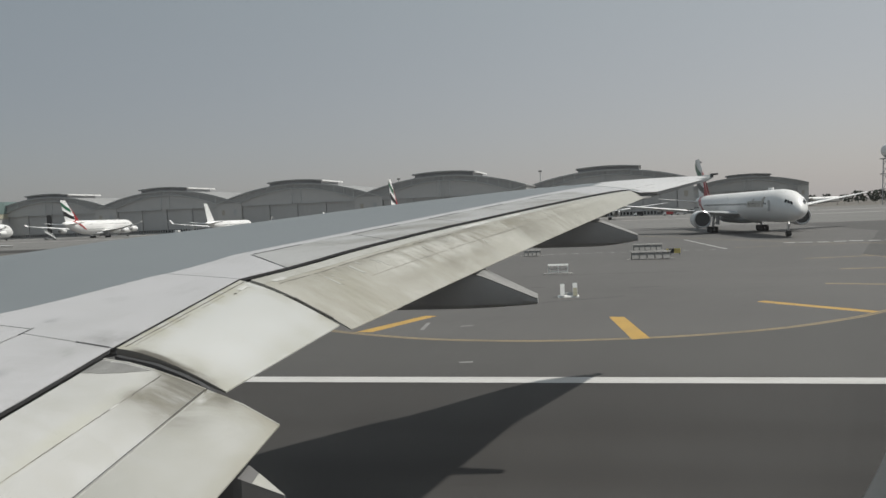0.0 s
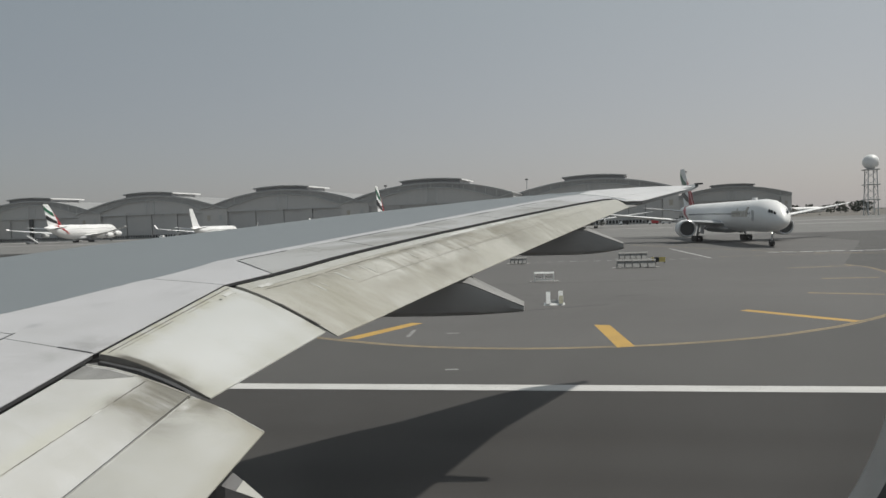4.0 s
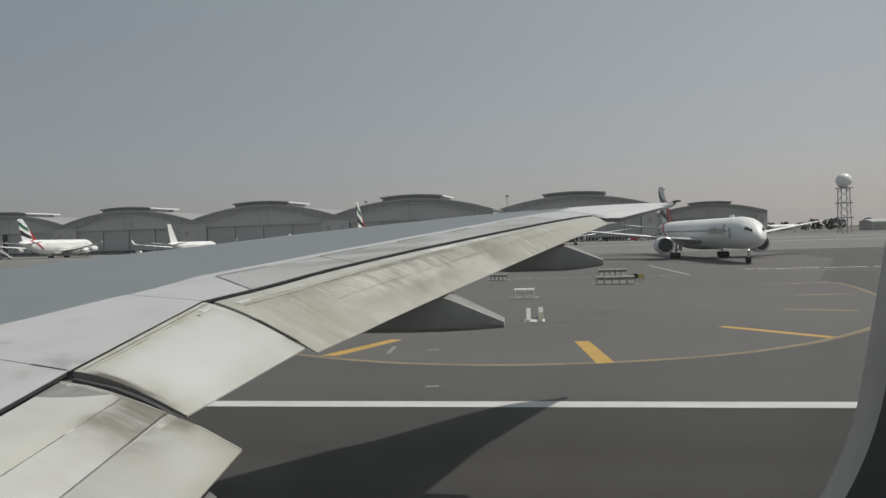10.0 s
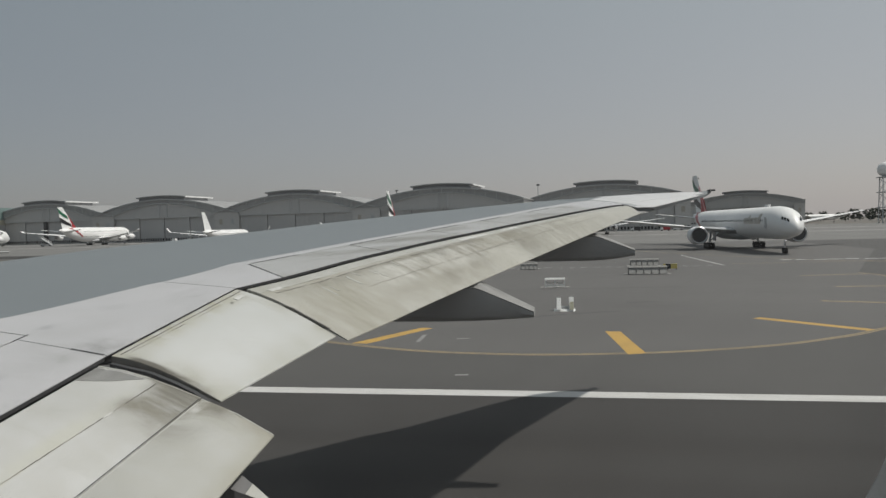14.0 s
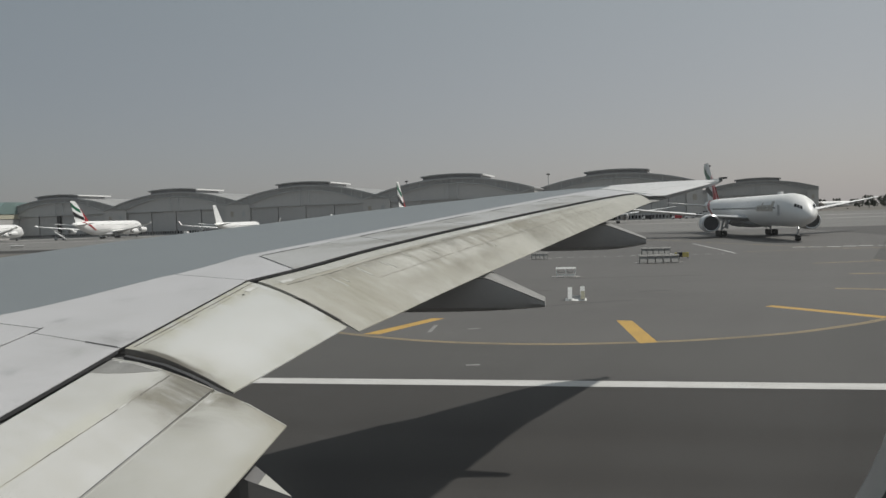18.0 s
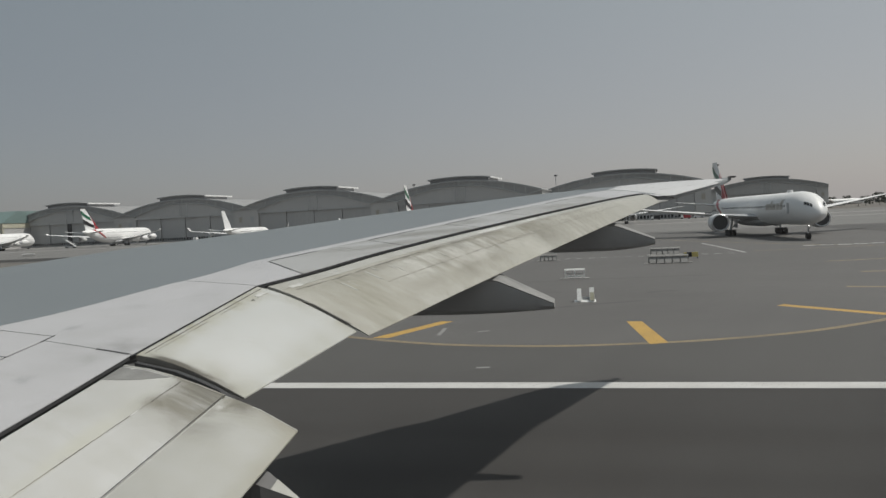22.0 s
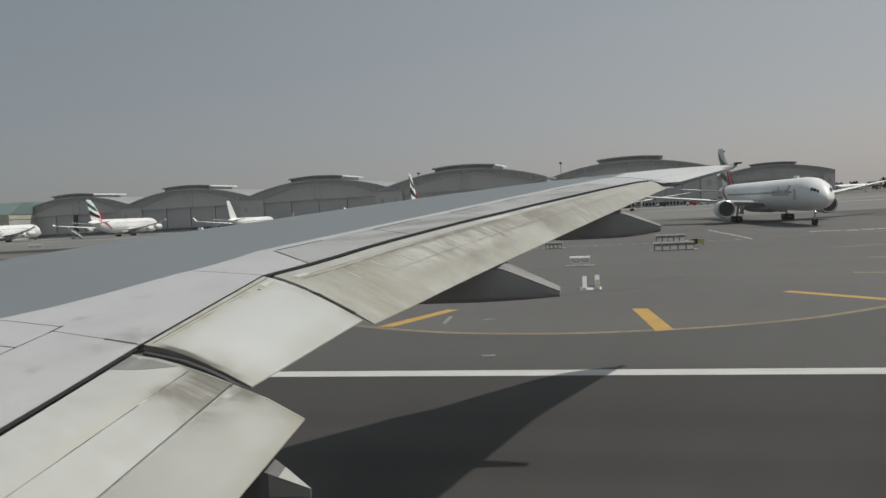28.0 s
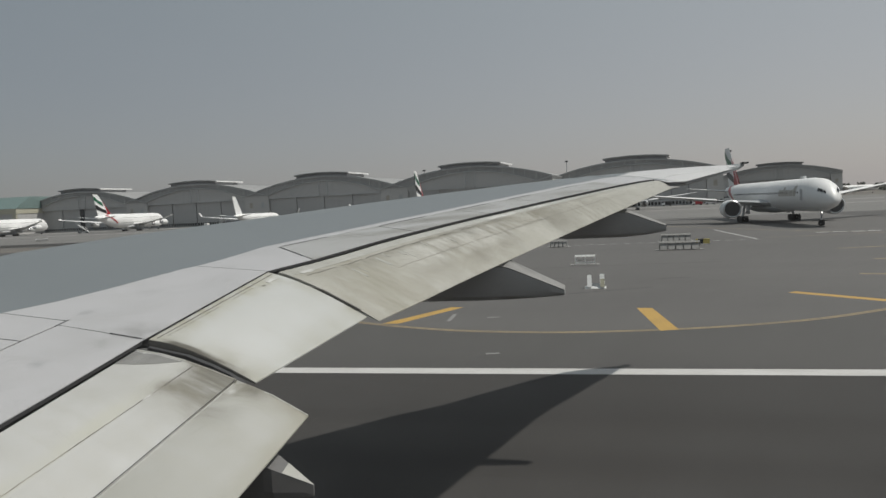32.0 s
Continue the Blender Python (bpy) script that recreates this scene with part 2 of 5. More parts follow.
M_FLAP_CLEAN = material("flap_paint_clean", (0.535, 0.542, 0.533), 0.34, spots=[(0.7, (0.43, 0.432, 0.405), 0.7), (3.0, (0.46, 0.46, 0.435), 0.35), (0.4, (0.5, 0.515, 0.51), 0.6)],
                        streak=[((6.0, 0.6, 1, 0), 1.2, (0.43, 0.425, 0.39), 0.15)],
                        wear=[((("V", 0.3, 0.05),), 1.2, (4, 1, 1, 10), (0.36, 0.345, 0.26), 0.9), ((("V", 0.7, 1.0),), 1.0, (1.2, 1, 1, 0), (0.37, 0.365, 0.31), 0.8),
                              ((("U", 0.2, 0.0),), 1.2, (1, 2, 1, 0), (0.36, 0.35, 0.29), 0.8), ((("U", 0.13, 0.0), ("V", 0.3, 0.55), ("V", 1.0, 0.85)), 1.5, (1, 1, 1, 0), (0.2, 0.185, 0.14), 0.8), ((("U", 0.045, 0.012), ("V", 0.05, 0.3), ("V", 0.98, 0.75)), 1.6, (2, 1, 1, 0), (0.11, 0.1, 0.08), 1.5), ((("U", 0.86, 1.0),), 1.2, (1, 2, 1, 0), (0.34, 0.33, 0.27), 0.8)], fine=(50, 0.08))
M_FLAP_IN = material("inboard_flap_paint", (0.505, 0.508, 0.5), 0.35, spots=[(0.8, (0.38, 0.378, 0.35), 0.7), (3.5, (0.41, 0.405, 0.375), 0.4), (0.35, (0.47, 0.478, 0.47), 0.6)],
                     streak=[((5.0, 0.5, 1, 4), 1.2, (0.39, 0.38, 0.34), 0.25)],
                     wear=[((("U", 0.9, 0.955), ("V", 0.58, 0.72)), 1.5, (11, 0.7, 1, 0), (0.09, 0.085, 0.07), 1.0),
                           ((("U", 0.82, 0.955), ("V", 0.42, 0.64)), 0.9, (2.5, 1.2, 1, -10), (0.19, 0.178, 0.14), 1.4),
                           ((("U", 0.952, 0.98), ("V", 0.7, 0.82), ("V", 0.98, 0.88)), 2.0, (1, 1, 1, 0), (0.1, 0.095, 0.08), 1.1),
                           ((("U", 0.95, 1.0), ("V", 0.5, 0.6)), 2.5, (1, 1, 1, 0), (0.17, 0.163, 0.14), 0.8),
                           ((("V", 0.36, 0.5), ("V", 0.575, 0.555), ("U", 0.35, 0.6)), 0.7, (1, 1, 1, 0), (0.45, 0.445, 0.36), 0.9)], fine=(50, 0.1))
M_FLAP_AFT = material("aft_flap_paint", (0.435, 0.435, 0.412), 0.35, spots=[(0.8, (0.34, 0.335, 0.295), 0.7), (3.5, (0.355, 0.35, 0.315), 0.4), (0.4, (0.45, 0.45, 0.43), 0.5)],
                      streak=[((5.0, 0.5, 1, 4), 1.2, (0.36, 0.35, 0.3), 0.28)],
                      wear=[((("U", 0.84, 0.97), ("V", 0.55, 0.0)), 1.3, (5, 1.0, 1, -25), (0.13, 0.12, 0.09), 1.0),
                            ((("U", 0.93, 1.0),), 1.0, (1.5, 1.5, 1, 0), (0.26, 0.245, 0.19), 0.9),
                            ((("U", 0.96, 0.99), ("V", 0.1, 0.18), ("V", 0.6, 0.3)), 1.6, (1.5, 1.5, 1, 0), (0.12, 0.11, 0.085), 0.9),
                            ((("U", 0.95, 0.972), ("V", 0.0, 0.03), ("V", 0.15, 0.09)), 2.5, (1.5, 1.5, 1, 0), (0.56, 0.56, 0.54), 1.2),
                            ((("V", 0.75, 1.0),), 0.9, (1.2, 1, 1, 0), (0.33, 0.315, 0.255), 0.7)], fine=(50, 0.1))
M_YELLOWED = material("yellowed_sealant", (0.44, 0.42, 0.31), 0.5, spots=[(2.5, (0.38, 0.37, 0.3), 0.8)], streak=[((8, 1, 1, 0), 1.5, (0.3, 0.28, 0.2), 0.6)], fine=(40, 0.15))
M_GRIME = material("oily_grime", (0.12, 0.113, 0.1), 0.5, spots=[(5.0, (0.2, 0.19, 0.172), 0.8)], streak=[((12, 1, 1, 0), 1.5, (0.1, 0.095, 0.08), 0.6)])
# Black for real seals and joints; in the slots it paints their shade.
M_SEAL_SHADE = material("black_seal_and_slot_shade", (0.04, 0.04, 0.041), 0.6, fine=(30, 0.3))
M_FAIRING = material("fairing_grey_paint", (0.33, 0.327, 0.323), 0.5, spots=[(1.5, (0.25, 0.247, 0.243), 0.7)], fine=(30, 0.15))
# Inner pod's body: the shade on its side is put into this dark paint.
M_POD = material("shaded_pod_paint", (0.115, 0.113, 0.113), 0.5, spots=[(2.0, (0.085, 0.084, 0.082), 0.7)], fine=(30, 0.2))
M_CAP = material("fairing_top_paint", (0.24, 0.237, 0.228), 0.45, spots=[(2.0, (0.17, 0.167, 0.16), 0.8)], streak=[((4, 1, 1), 1.0, (0.33, 0.325, 0.31), 0.5)], fine=(30, 0.2))
M_SMEAR = material("faint_seam_dirt", (0.275, 0.265, 0.23), 0.45, spots=[(3.0, (0.36, 0.35, 0.31), 0.9)], fine=(40, 0.2))
M_STREAK = material("faint_dirt_streak", (0.3, 0.298, 0.285), 0.45, spots=[(3.0, (0.38, 0.378, 0.365), 0.9)], fine=(40, 0.2))
M_METAL = material("bare_metal", (0.55, 0.55, 0.56), 0.3, 0.9, fine=(40, 0.2))
M_ASPHALT = material("asphalt", (0.055, 0.0522, 0.0497), 0.85, spots=[(0.7, (0.048, 0.0457, 0.0435), 0.5), (0.02, (0.047, 0.046, 0.045), 0.8), (0.11, (0.068, 0.066, 0.064), 0.5)],
                     streak=[((1.0, 0.03, 1, 0), 0.16, (0.042, 0.041, 0.04), 0.6), ((0.5, 0.02, 1, 12), 0.3, (0.07, 0.068, 0.066), 0.3)], fine=(9, 0.3), bump=0.15, gloss=0.2)
M_SHOULDER = material("old_shoulder_asphalt", (0.08, 0.0765, 0.0727), 0.75, spots=[(0.03, (0.062, 0.059, 0.056), 0.8), (0.2, (0.088, 0.084, 0.08), 0.5), (0.8, (0.06, 0.057, 0.054), 0.4)],
                      streak=[((1.0, 0.04, 1, 0), 0.2, (0.06, 0.057, 0.0545), 0.5), ((0.05, 1.0, 1, 20), 0.25, (0.09, 0.086, 0.082), 0.4)], fine=(9, 0.25), bump=0.15, gloss=0.45)
# Pale island asphalt, lifted further to stand in for haze over far ground.
M_ISLAND = material("pale_hazed_island_asphalt", (0.115, 0.1105, 0.105), 0.72, spots=[(0.03, (0.088, 0.084, 0.08), 0.8), (0.2, (0.118, 0.113, 0.108), 0.5), (0.8, (0.09, 0.086, 0.082), 0.4)],
                    streak=[((1.0, 0.04, 1, 0), 0.2, (0.086, 0.082, 0.078), 0.5), ((0.05, 1.0, 1, 20), 0.25, (0.122, 0.117, 0.112), 0.4)], fine=(9, 0.25), bump=0.15, gloss=0.45)
M_TRACKS = [material("tyre_darkened_asphalt", tuple(c * f for c in (0.055, 0.0522, 0.0497)), 0.85, spots=[(0.7, (0.048, 0.0457, 0.0435), 0.5), (0.05, (0.055, 0.0522, 0.0497), 0.9)], streak=[((1.0, 0.03, 1, 0), 0.16, (0.042, 0.041, 0.04), 0.6)], fine=(9, 0.3), bump=0.15, gloss=0.2) for f in (0.96, 0.92, 0.87)]
M_PALEROAD = material("pale_service_road", (0.36, 0.35, 0.335), 0.85, spots=[(0.05, (0.27, 0.262, 0.25), 0.8)], fine=(3, 0.2))
M_APRON = material("apron_concrete", (0.175, 0.171, 0.164), 0.85, spots=[(0.03, (0.15, 0.147, 0.14), 0.8)], fine=(3, 0.2))
M_SAND = material("sandy_verge", (0.17, 0.155, 0.135), 0.95, spots=[(0.02, (0.1, 0.097, 0.09), 0.9)], fine=(1.5, 0.3))
M_LINE = material("white_road_paint", (0.6, 0.595, 0.58), 0.6, spots=[(0.6, (0.5, 0.49, 0.47), 0.7), (0.15, (0.53, 0.52, 0.5), 0.6)], streak=[((2.0, 0.15, 1, 0), 1.2, (0.44, 0.43, 0.41), 0.5)], fine=(14, 0.2))
M_BOARD = material("weathered_sign_board", (0.38, 0.374, 0.355), 0.6, spots=[(2.0, (0.28, 0.275, 0.26), 0.8)], fine=(10, 0.2))
M_WORN = material("worn_white_paint", (0.27, 0.268, 0.258), 0.7, spots=[(1.5, (0.2, 0.198, 0.19), 0.9)], fine=(12, 0.4))
M_YELLOW = material("yellow_road_paint", (0.5, 0.31, 0.07), 0.65, spots=[(0.5, (0.36, 0.23, 0.07), 0.7)], fine=(12, 0.3))
M_YELLOW_FADED = material("faded_yellow_paint", (0.35, 0.27, 0.15), 0.75, spots=[(0.3, (0.2, 0.16, 0.1), 0.8)], fine=(8, 0.4))
M_PLANE = material("airliner_white_paint", (0.82, 0.82, 0.812), 0.42, spots=[(0.15, (0.7, 0.7, 0.69), 0.6)], fine=(6, 0.05))
M_BELLY = material("airliner_grey_paint", (0.42, 0.43, 0.44), 0.4, fine=(4, 0.15))
M_RED = material("red_paint", (0.36, 0.03, 0.035), 0.35, fine=(6, 0.1))
M_GREEN = material("green_paint", (0.02, 0.13, 0.07), 0.35, fine=(6, 0.1))
M_BLACK = material("black_paint", (0.02, 0.02, 0.022), 0.35, fine=(6, 0.1))
# Shade of hangar and intake insides put into the colour, lifted for haze.
M_DARK = material("void_shade", (0.04, 0.04, 0.042), 0.5, fine=(3, 0.3))
M_TYRE = material("tyre_rubber", (0.025, 0.025, 0.025), 0.8, fine=(20, 0.3))
M_GLASS = material("dark_glass", (0.015, 0.018, 0.02), 0.08, fine=(2, 0.1))
M_EMBLEM = material("dull_gold_emblem", (0.4, 0.37, 0.32), 0.4, fine=(3, 0.2))
# Hangar colours below are lifted; the paling by haze is put into them.
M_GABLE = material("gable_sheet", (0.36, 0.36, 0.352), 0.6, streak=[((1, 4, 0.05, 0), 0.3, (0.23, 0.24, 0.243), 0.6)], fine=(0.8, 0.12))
M_CLAD = material("hazed_wall_cladding", (0.49, 0.485, 0.475), 0.6, streak=[((1, 4, 0.05, 0), 0.3, (0.42, 0.423, 0.425), 0.6)], fine=(0.8, 0.12))
M_DOOR = material("hangar_door_sheet", (0.47, 0.466, 0.458), 0.55, streak=[((1, 5, 0.05, 0), 0.3, (0.35, 0.355, 0.36), 0.6)], fine=(0.8, 0.1), vary=0.12)
M_ROOF = material("hangar_roof_sheet", (0.42, 0.423, 0.425), 0.6, streak=[((0.05, 3, 1, 0), 0.3, (0.28, 0.285, 0.29), 0.5)], fine=(0.5, 0.15))
M_ROOFTOP = material("dark_roof_sheet", (0.33, 0.33, 0.328), 0.6, streak=[((0.05, 3, 1, 0), 0.3, (0.2, 0.2, 0.2), 0.5)], fine=(0.5, 0.15))
M_LOUVRE = material("monitor_louvre", (0.36, 0.363, 0.37), 0.6, streak=[((0.2, 6, 1, 0), 0.4, (0.24, 0.245, 0.255), 0.7)], fine=(0.8, 0.12))
M_STEEL = material("light_steel_frame", (0.5, 0.51, 0.51), 0.5, fine=(2, 0.2))
M_ANNEX = material("annex_wall_panel", (0.5, 0.493, 0.48), 0.7, streak=[((1, 3, 0.1, 0), 0.3, (0.52, 0.51, 0.5), 0.5)], fine=(0.8, 0.12))
M_CREAM = material("cream_wall", (0.5, 0.48, 0.38), 0.7, spots=[(0.1, (0.42, 0.4, 0.32), 0.6)], fine=(0.8, 0.12))
M_GREENROOF = material("green_roof_sheet", (0.17, 0.24, 0.23), 0.55, streak=[((1, 4, 0.05, 0), 0.3, (0.14, 0.2, 0.19), 0.5)], fine=(0.5, 0.1))
M_CABIN = material("cabin_plastic", (0.72, 0.72, 0.7), 0.5, fine=(40, 0.15))
M_FRAME = material("hazy_acrylic_edge", (0.42, 0.42, 0.415), 0.35, spots=[(60.0, (0.3, 0.3, 0.295), 0.7)], fine=(40, 0.15))
# Leaf colour is lifted to stand in for haze over the far trees.
M_LEAF = material("haze_paled_leaves", (0.12, 0.128, 0.105), 0.8, spots=[(0.4, (0.12, 0.125, 0.1), 0.7)], fine=(3, 0.4), vary=0.4)
M_RUBBER = material("rubber_marks", (0.066, 0.063, 0.06), 0.8, spots=[(0.5, (0.1, 0.095, 0.09), 0.95)], fine=(6, 0.4))
M_SIGN = material("white_barrier_plastic", (0.86, 0.86, 0.84), 0.5, spots=[(2.0, (0.68, 0.68, 0.65), 0.7)], fine=(10, 0.2))
M_SIGNY = material("yellow_sign_face", (0.62, 0.5, 0.15), 0.5, fine=(8, 0.2))

# thin clear acrylic: faint dust and smears, plus a pale veil for haze
M_PANE = bpy.data.materials.new("dusty_veil_acrylic")
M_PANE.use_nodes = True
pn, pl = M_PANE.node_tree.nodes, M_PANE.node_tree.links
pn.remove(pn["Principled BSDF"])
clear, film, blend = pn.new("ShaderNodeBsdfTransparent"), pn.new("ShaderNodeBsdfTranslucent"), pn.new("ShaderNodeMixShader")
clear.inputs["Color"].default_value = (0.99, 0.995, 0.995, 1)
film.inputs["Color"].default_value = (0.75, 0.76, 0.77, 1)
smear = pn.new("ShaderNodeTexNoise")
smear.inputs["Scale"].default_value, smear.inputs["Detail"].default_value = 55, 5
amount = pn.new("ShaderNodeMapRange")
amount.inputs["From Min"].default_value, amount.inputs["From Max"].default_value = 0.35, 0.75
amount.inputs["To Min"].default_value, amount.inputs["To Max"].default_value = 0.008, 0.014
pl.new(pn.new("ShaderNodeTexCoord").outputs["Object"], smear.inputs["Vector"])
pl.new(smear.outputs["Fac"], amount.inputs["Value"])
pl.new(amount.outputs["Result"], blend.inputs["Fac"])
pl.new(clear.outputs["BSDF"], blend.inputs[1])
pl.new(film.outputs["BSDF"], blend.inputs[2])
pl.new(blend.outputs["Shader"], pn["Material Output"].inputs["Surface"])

# ---- mesh tools ----
def part(name, bm, mat, parent=None, label="", smooth=False):
    """Links a bmesh as one mesh object, under a thing or a part where one is given."""
    bmesh.ops.recalc_face_normals(bm, faces=bm.faces)
    me = bpy.data.meshes.new(name)
    bm.to_mesh(me)
    bm.free()
    for m in (mat if isinstance(mat, (list, tuple)) else [mat]):
        me.materials.append(m)
    if smooth:
        me.shade_smooth()
        me.set_sharp_from_angle(angle=radians(35))
    ob = new(name, me)
    if parent is not None:
        ob.parent = parent
    if label:
        ob["label"] = label
    return ob


def box(bm, x0, x1, y0, y1, z0, z1):
    v = [bm.verts.new(p) for p in ((x0, y0, z0), (x1, y0, z0), (x1, y1, z0), (x0, y1, z0), (x0, y0, z1), (x1, y0, z1), (x1, y1, z1), (x0, y1, z1))]
    for f in ((0, 3, 2, 1), (4, 5, 6, 7), (0, 1, 5, 4), (1, 2, 6, 5), (2, 3, 7, 6), (3, 0, 4, 7)):
        bm.faces.new([v[i] for i in f])


def boxed(*b):
    bm = bmesh.new()
    box(bm, *b)
    return bm


def grid_slab(top, low):
    """A closed slab between two grids of points of the same shape."""
    bm = bmesh.new()
    a = [[bm.verts.new(p) for p in row] for row in top]
    b = [[bm.verts.new(p) for p in row] for row in low]
    r, c = len(top), len(top[0])
    for i in range(r - 1):
        for j in range(c - 1):
            bm.faces.new((a[i][j], a[i + 1][j], a[i + 1][j + 1], a[i][j + 1]))
            bm.faces.new((b[i][j], b[i][j + 1], b[i + 1][j + 1], b[i + 1][j]))
    rim = [(i, 0) for i in range(r)] + [(r - 1, j) for j in range(1, c)] + [(i, c - 1) for i in range(r - 2, -1, -1)] + [(0, j) for j in range(c - 2, 0, -1)]
    for (i, j), (k, m) in zip(rim, rim[1:] + rim[:1]):
        bm.faces.new((a[i][j], b[i][j], b[k][m], a[k][m]))
    return bm


def loft(rings, caps=True, bm=None, close=True):
    """A skin over rings of points."""
    bm = bm or bmesh.new()
    v = [[bm.verts.new(p) for p in ring] for ring in rings]
    n = len(v[0])
    for a, b in zip(v, v[1:]):
        for i in range(n if close else n - 1):
            bm.faces.new((a[i], a[(i + 1) % n], b[(i + 1) % n], b[i]))
    if caps:
        bm.faces.new(v[0][::-1])
        bm.faces.new(v[-1])
    return bm


def rod(bm, a, b, r, n=6):
    """A round bar from a to b."""
    a, b = Vector(a), Vector(b)
    q = (b - a).to_track_quat("Z", "Y")
    ring = [q @ Vector((r * math.cos(math.tau * i / n), r * math.sin(math.tau * i / n), 0)) for i in range(n)]
    loft([[a + p for p in ring], [b + p for p in ring]], True, bm)


def prism(outline, lift):
    """A flat outline (3D points) thickened by the vector lift."""
    bm = bmesh.new()
    a = [bm.verts.new(p) for p in outline]
    b = [bm.verts.new(Vector(p) + Vector(lift)) for p in outline]
    bm.faces.new(a[::-1])
    bm.faces.new(b)
    n = len(a)
    for i in range(n):
        bm.faces.new((a[i], a[(i + 1) % n], b[(i + 1) % n], b[i]))
    return bm


def ribbon(points, width, z=0.004, thick=0.003, bm=None):
    """A painted line of that width along points on the ground."""
    bm = bm or bmesh.new()
    pts = [Vector((p[0], p[1], 0)) for p in points]
    left, right = [], []
    for i, p in enumerate(pts):
        d = (pts[min(i + 1, len(pts) - 1)] - pts[max(i - 1, 0)]).normalized()
        s = Vector((-d.y, d.x, 0)) * width / 2
        left.append(p + s)
        right.append(p - s)
    up, dn = Vector((0, 0, z)), Vector((0, 0, z - thick))
    rings = [[l + up, r + up, r + dn, l + dn] for l, r in zip(left, right)]
    return loft(rings, True, bm)


def smooth_line(points, steps=8):
    """A curve through points (Catmull-Rom)."""
    p = [Vector((*q, 0)) for q in points]
    p = [2 * p[0] - p[1]] + p + [2 * p[-1] - p[-2]]
    out = []
    for a, b, c, d in zip(p, p[1:], p[2:], p[3:]):
        for k in range(steps):
            t = k / steps
            out.append(0.5 * (2 * b + (c - a) * t + (2 * a - 5 * b + 4 * c - d) * t * t + (3 * b - a - 3 * c + d) * t ** 3))
    return out + [p[-2]]


def thing(name, label, category, group="", at=(0, 0, 0), kind=""):
    e = new(name)
    e.location = at
    return tagged(e, label, category, group, kind)

# ---- ground and painted lines ----
bm = bmesh.new()
ticks = [-4600, -2500, -1200, -600, -300, -150, -75, 0, 75, 150, 300, 600, 1200, 2500, 4600]
rows_v = [[bm.verts.new((x, y, 0)) for y in ticks] for x in ticks]
for i in range(len(ticks) - 1):
    for j in range(len(ticks) - 1):
        bm.faces.new((rows_v[i][j], rows_v[i + 1][j], rows_v[i + 1][j + 1], rows_v[i][j + 1]))
ground = tagged(part("ground", bm, M_ASPHALT), "dark grey worn asphalt of the airfield", "ground", kind="structure")


tagged(part("shoulder", boxed(27.66, 211, -420, 620, 0.0005, 0.001), M_SHOULDER), "paler old asphalt of the taxiway shoulder", "taxiway", kind="structure")


def marking(name, bm, mat, label):
    return tagged(part(name, bm, mat), label, "marking", kind="structure")


marking("white_edge_line", ribbon([(27.18, -109.5), (27.18, 420)], 0.92), M_LINE, "broad white painted runway edge line on asphalt")
ARC = [(60, 34), (47.5, 26), (42.2, 19), (39.2, 14.0), (37.2, 10.1), (36.0, 6.7), (35.4, 2.2), (35.7, -1.9), (36.6, -6.1), (38.4, -10.6), (40.6, -14.0),
       (42.9, -16.8), (48, -21.5), (56, -26.5), (68, -31), (82, -34), (88, -33.5)]
arc_line = smooth_line(ARC)
island = [(p.x + 0.1, p.y, 0.0012) for p in arc_line] + [(150, -60, 0.0012), (210, -60, 0.0012), (210, 60, 0.0012), (110, 60, 0.0012)]
tagged(part("traffic_island", prism(island, (0, 0, 0.0012)), M_ISLAND), "pale asphalt island inside the yellow curve, lifted for haze", "taxiway", kind="structure")
for off in (-0.12, 0.12):
    pts = []
    for i, p in enumerate(arc_line):
        d = (arc_line[min(i + 1, len(arc_line) - 1)] - arc_line[max(i - 1, 0)]).normalized()
        pts.append(p + Vector((-d.y, d.x, 0)) * off)
    marking("yellow_curve_line", ribbon(pts, 0.15), M_YELLOW_FADED, "faded double yellow taxiway edge curve on asphalt")
marking("yellow_bar", prism([(38.5, 12.2, 0.002), (38.45, 11.2, 0.002), (44.4, 8.5, 0.002), (44.6, 9.3, 0.002)], (0, 0, 0.004)), M_YELLOW, "bold yellow shoulder stripe on asphalt")
marking("yellow_bar", prism([(43.1, -2.3, 0.002), (43.0, -3.2, 0.002), (35.9, -3.9, 0.002), (35.6, -3.0, 0.002)], (0, 0, 0.004)), M_YELLOW, "bold yellow shoulder stripe on asphalt")
for a, b, w, mat in (((49.0, -12.4), (43.6, -17.3), 0.8, M_YELLOW), ((58.8, -19.7), (57.0, -24.5), 0.6, M_YELLOW_FADED), ((70.7, -24.9), (70.9, -30.0), 0.55, M_YELLOW_FADED), ((84.2, -26.0), (85.8, -33.6), 0.5, M_YELLOW_FADED),
                     ((52.5, 26.0), (47.0, 22.3), 0.8, M_YELLOW)):
    marking("yellow_bar", ribbon([a, b], w), mat, "bold yellow shoulder stripe on asphalt")
bm = bmesh.new()
for k in range(26):
    y = 24 - k * 1.75
    ribbon([(104.6, y), (104.6, y - 0.95)], 0.3, bm=bm)
marking("dashed_white_line", bm, M_LINE, "dashed white painted line across asphalt")
marking("white_lead_line", ribbon([(136.5, -21.4), (105.1, -22.3)], 0.3), M_LINE, "thin white painted line on asphalt")
marking("yellow_guide_line", ribbon(smooth_line([(175, -8), (150, -20), (128, -30), (112, -40), (101, -56)]), 0.3), M_YELLOW_FADED, "faded yellow taxi guide line")
marking("yellow_guide_line", ribbon([(108, -24), (113, -60), (120, -110)], 0.3), M_YELLOW_FADED, "faded yellow taxi guide line")
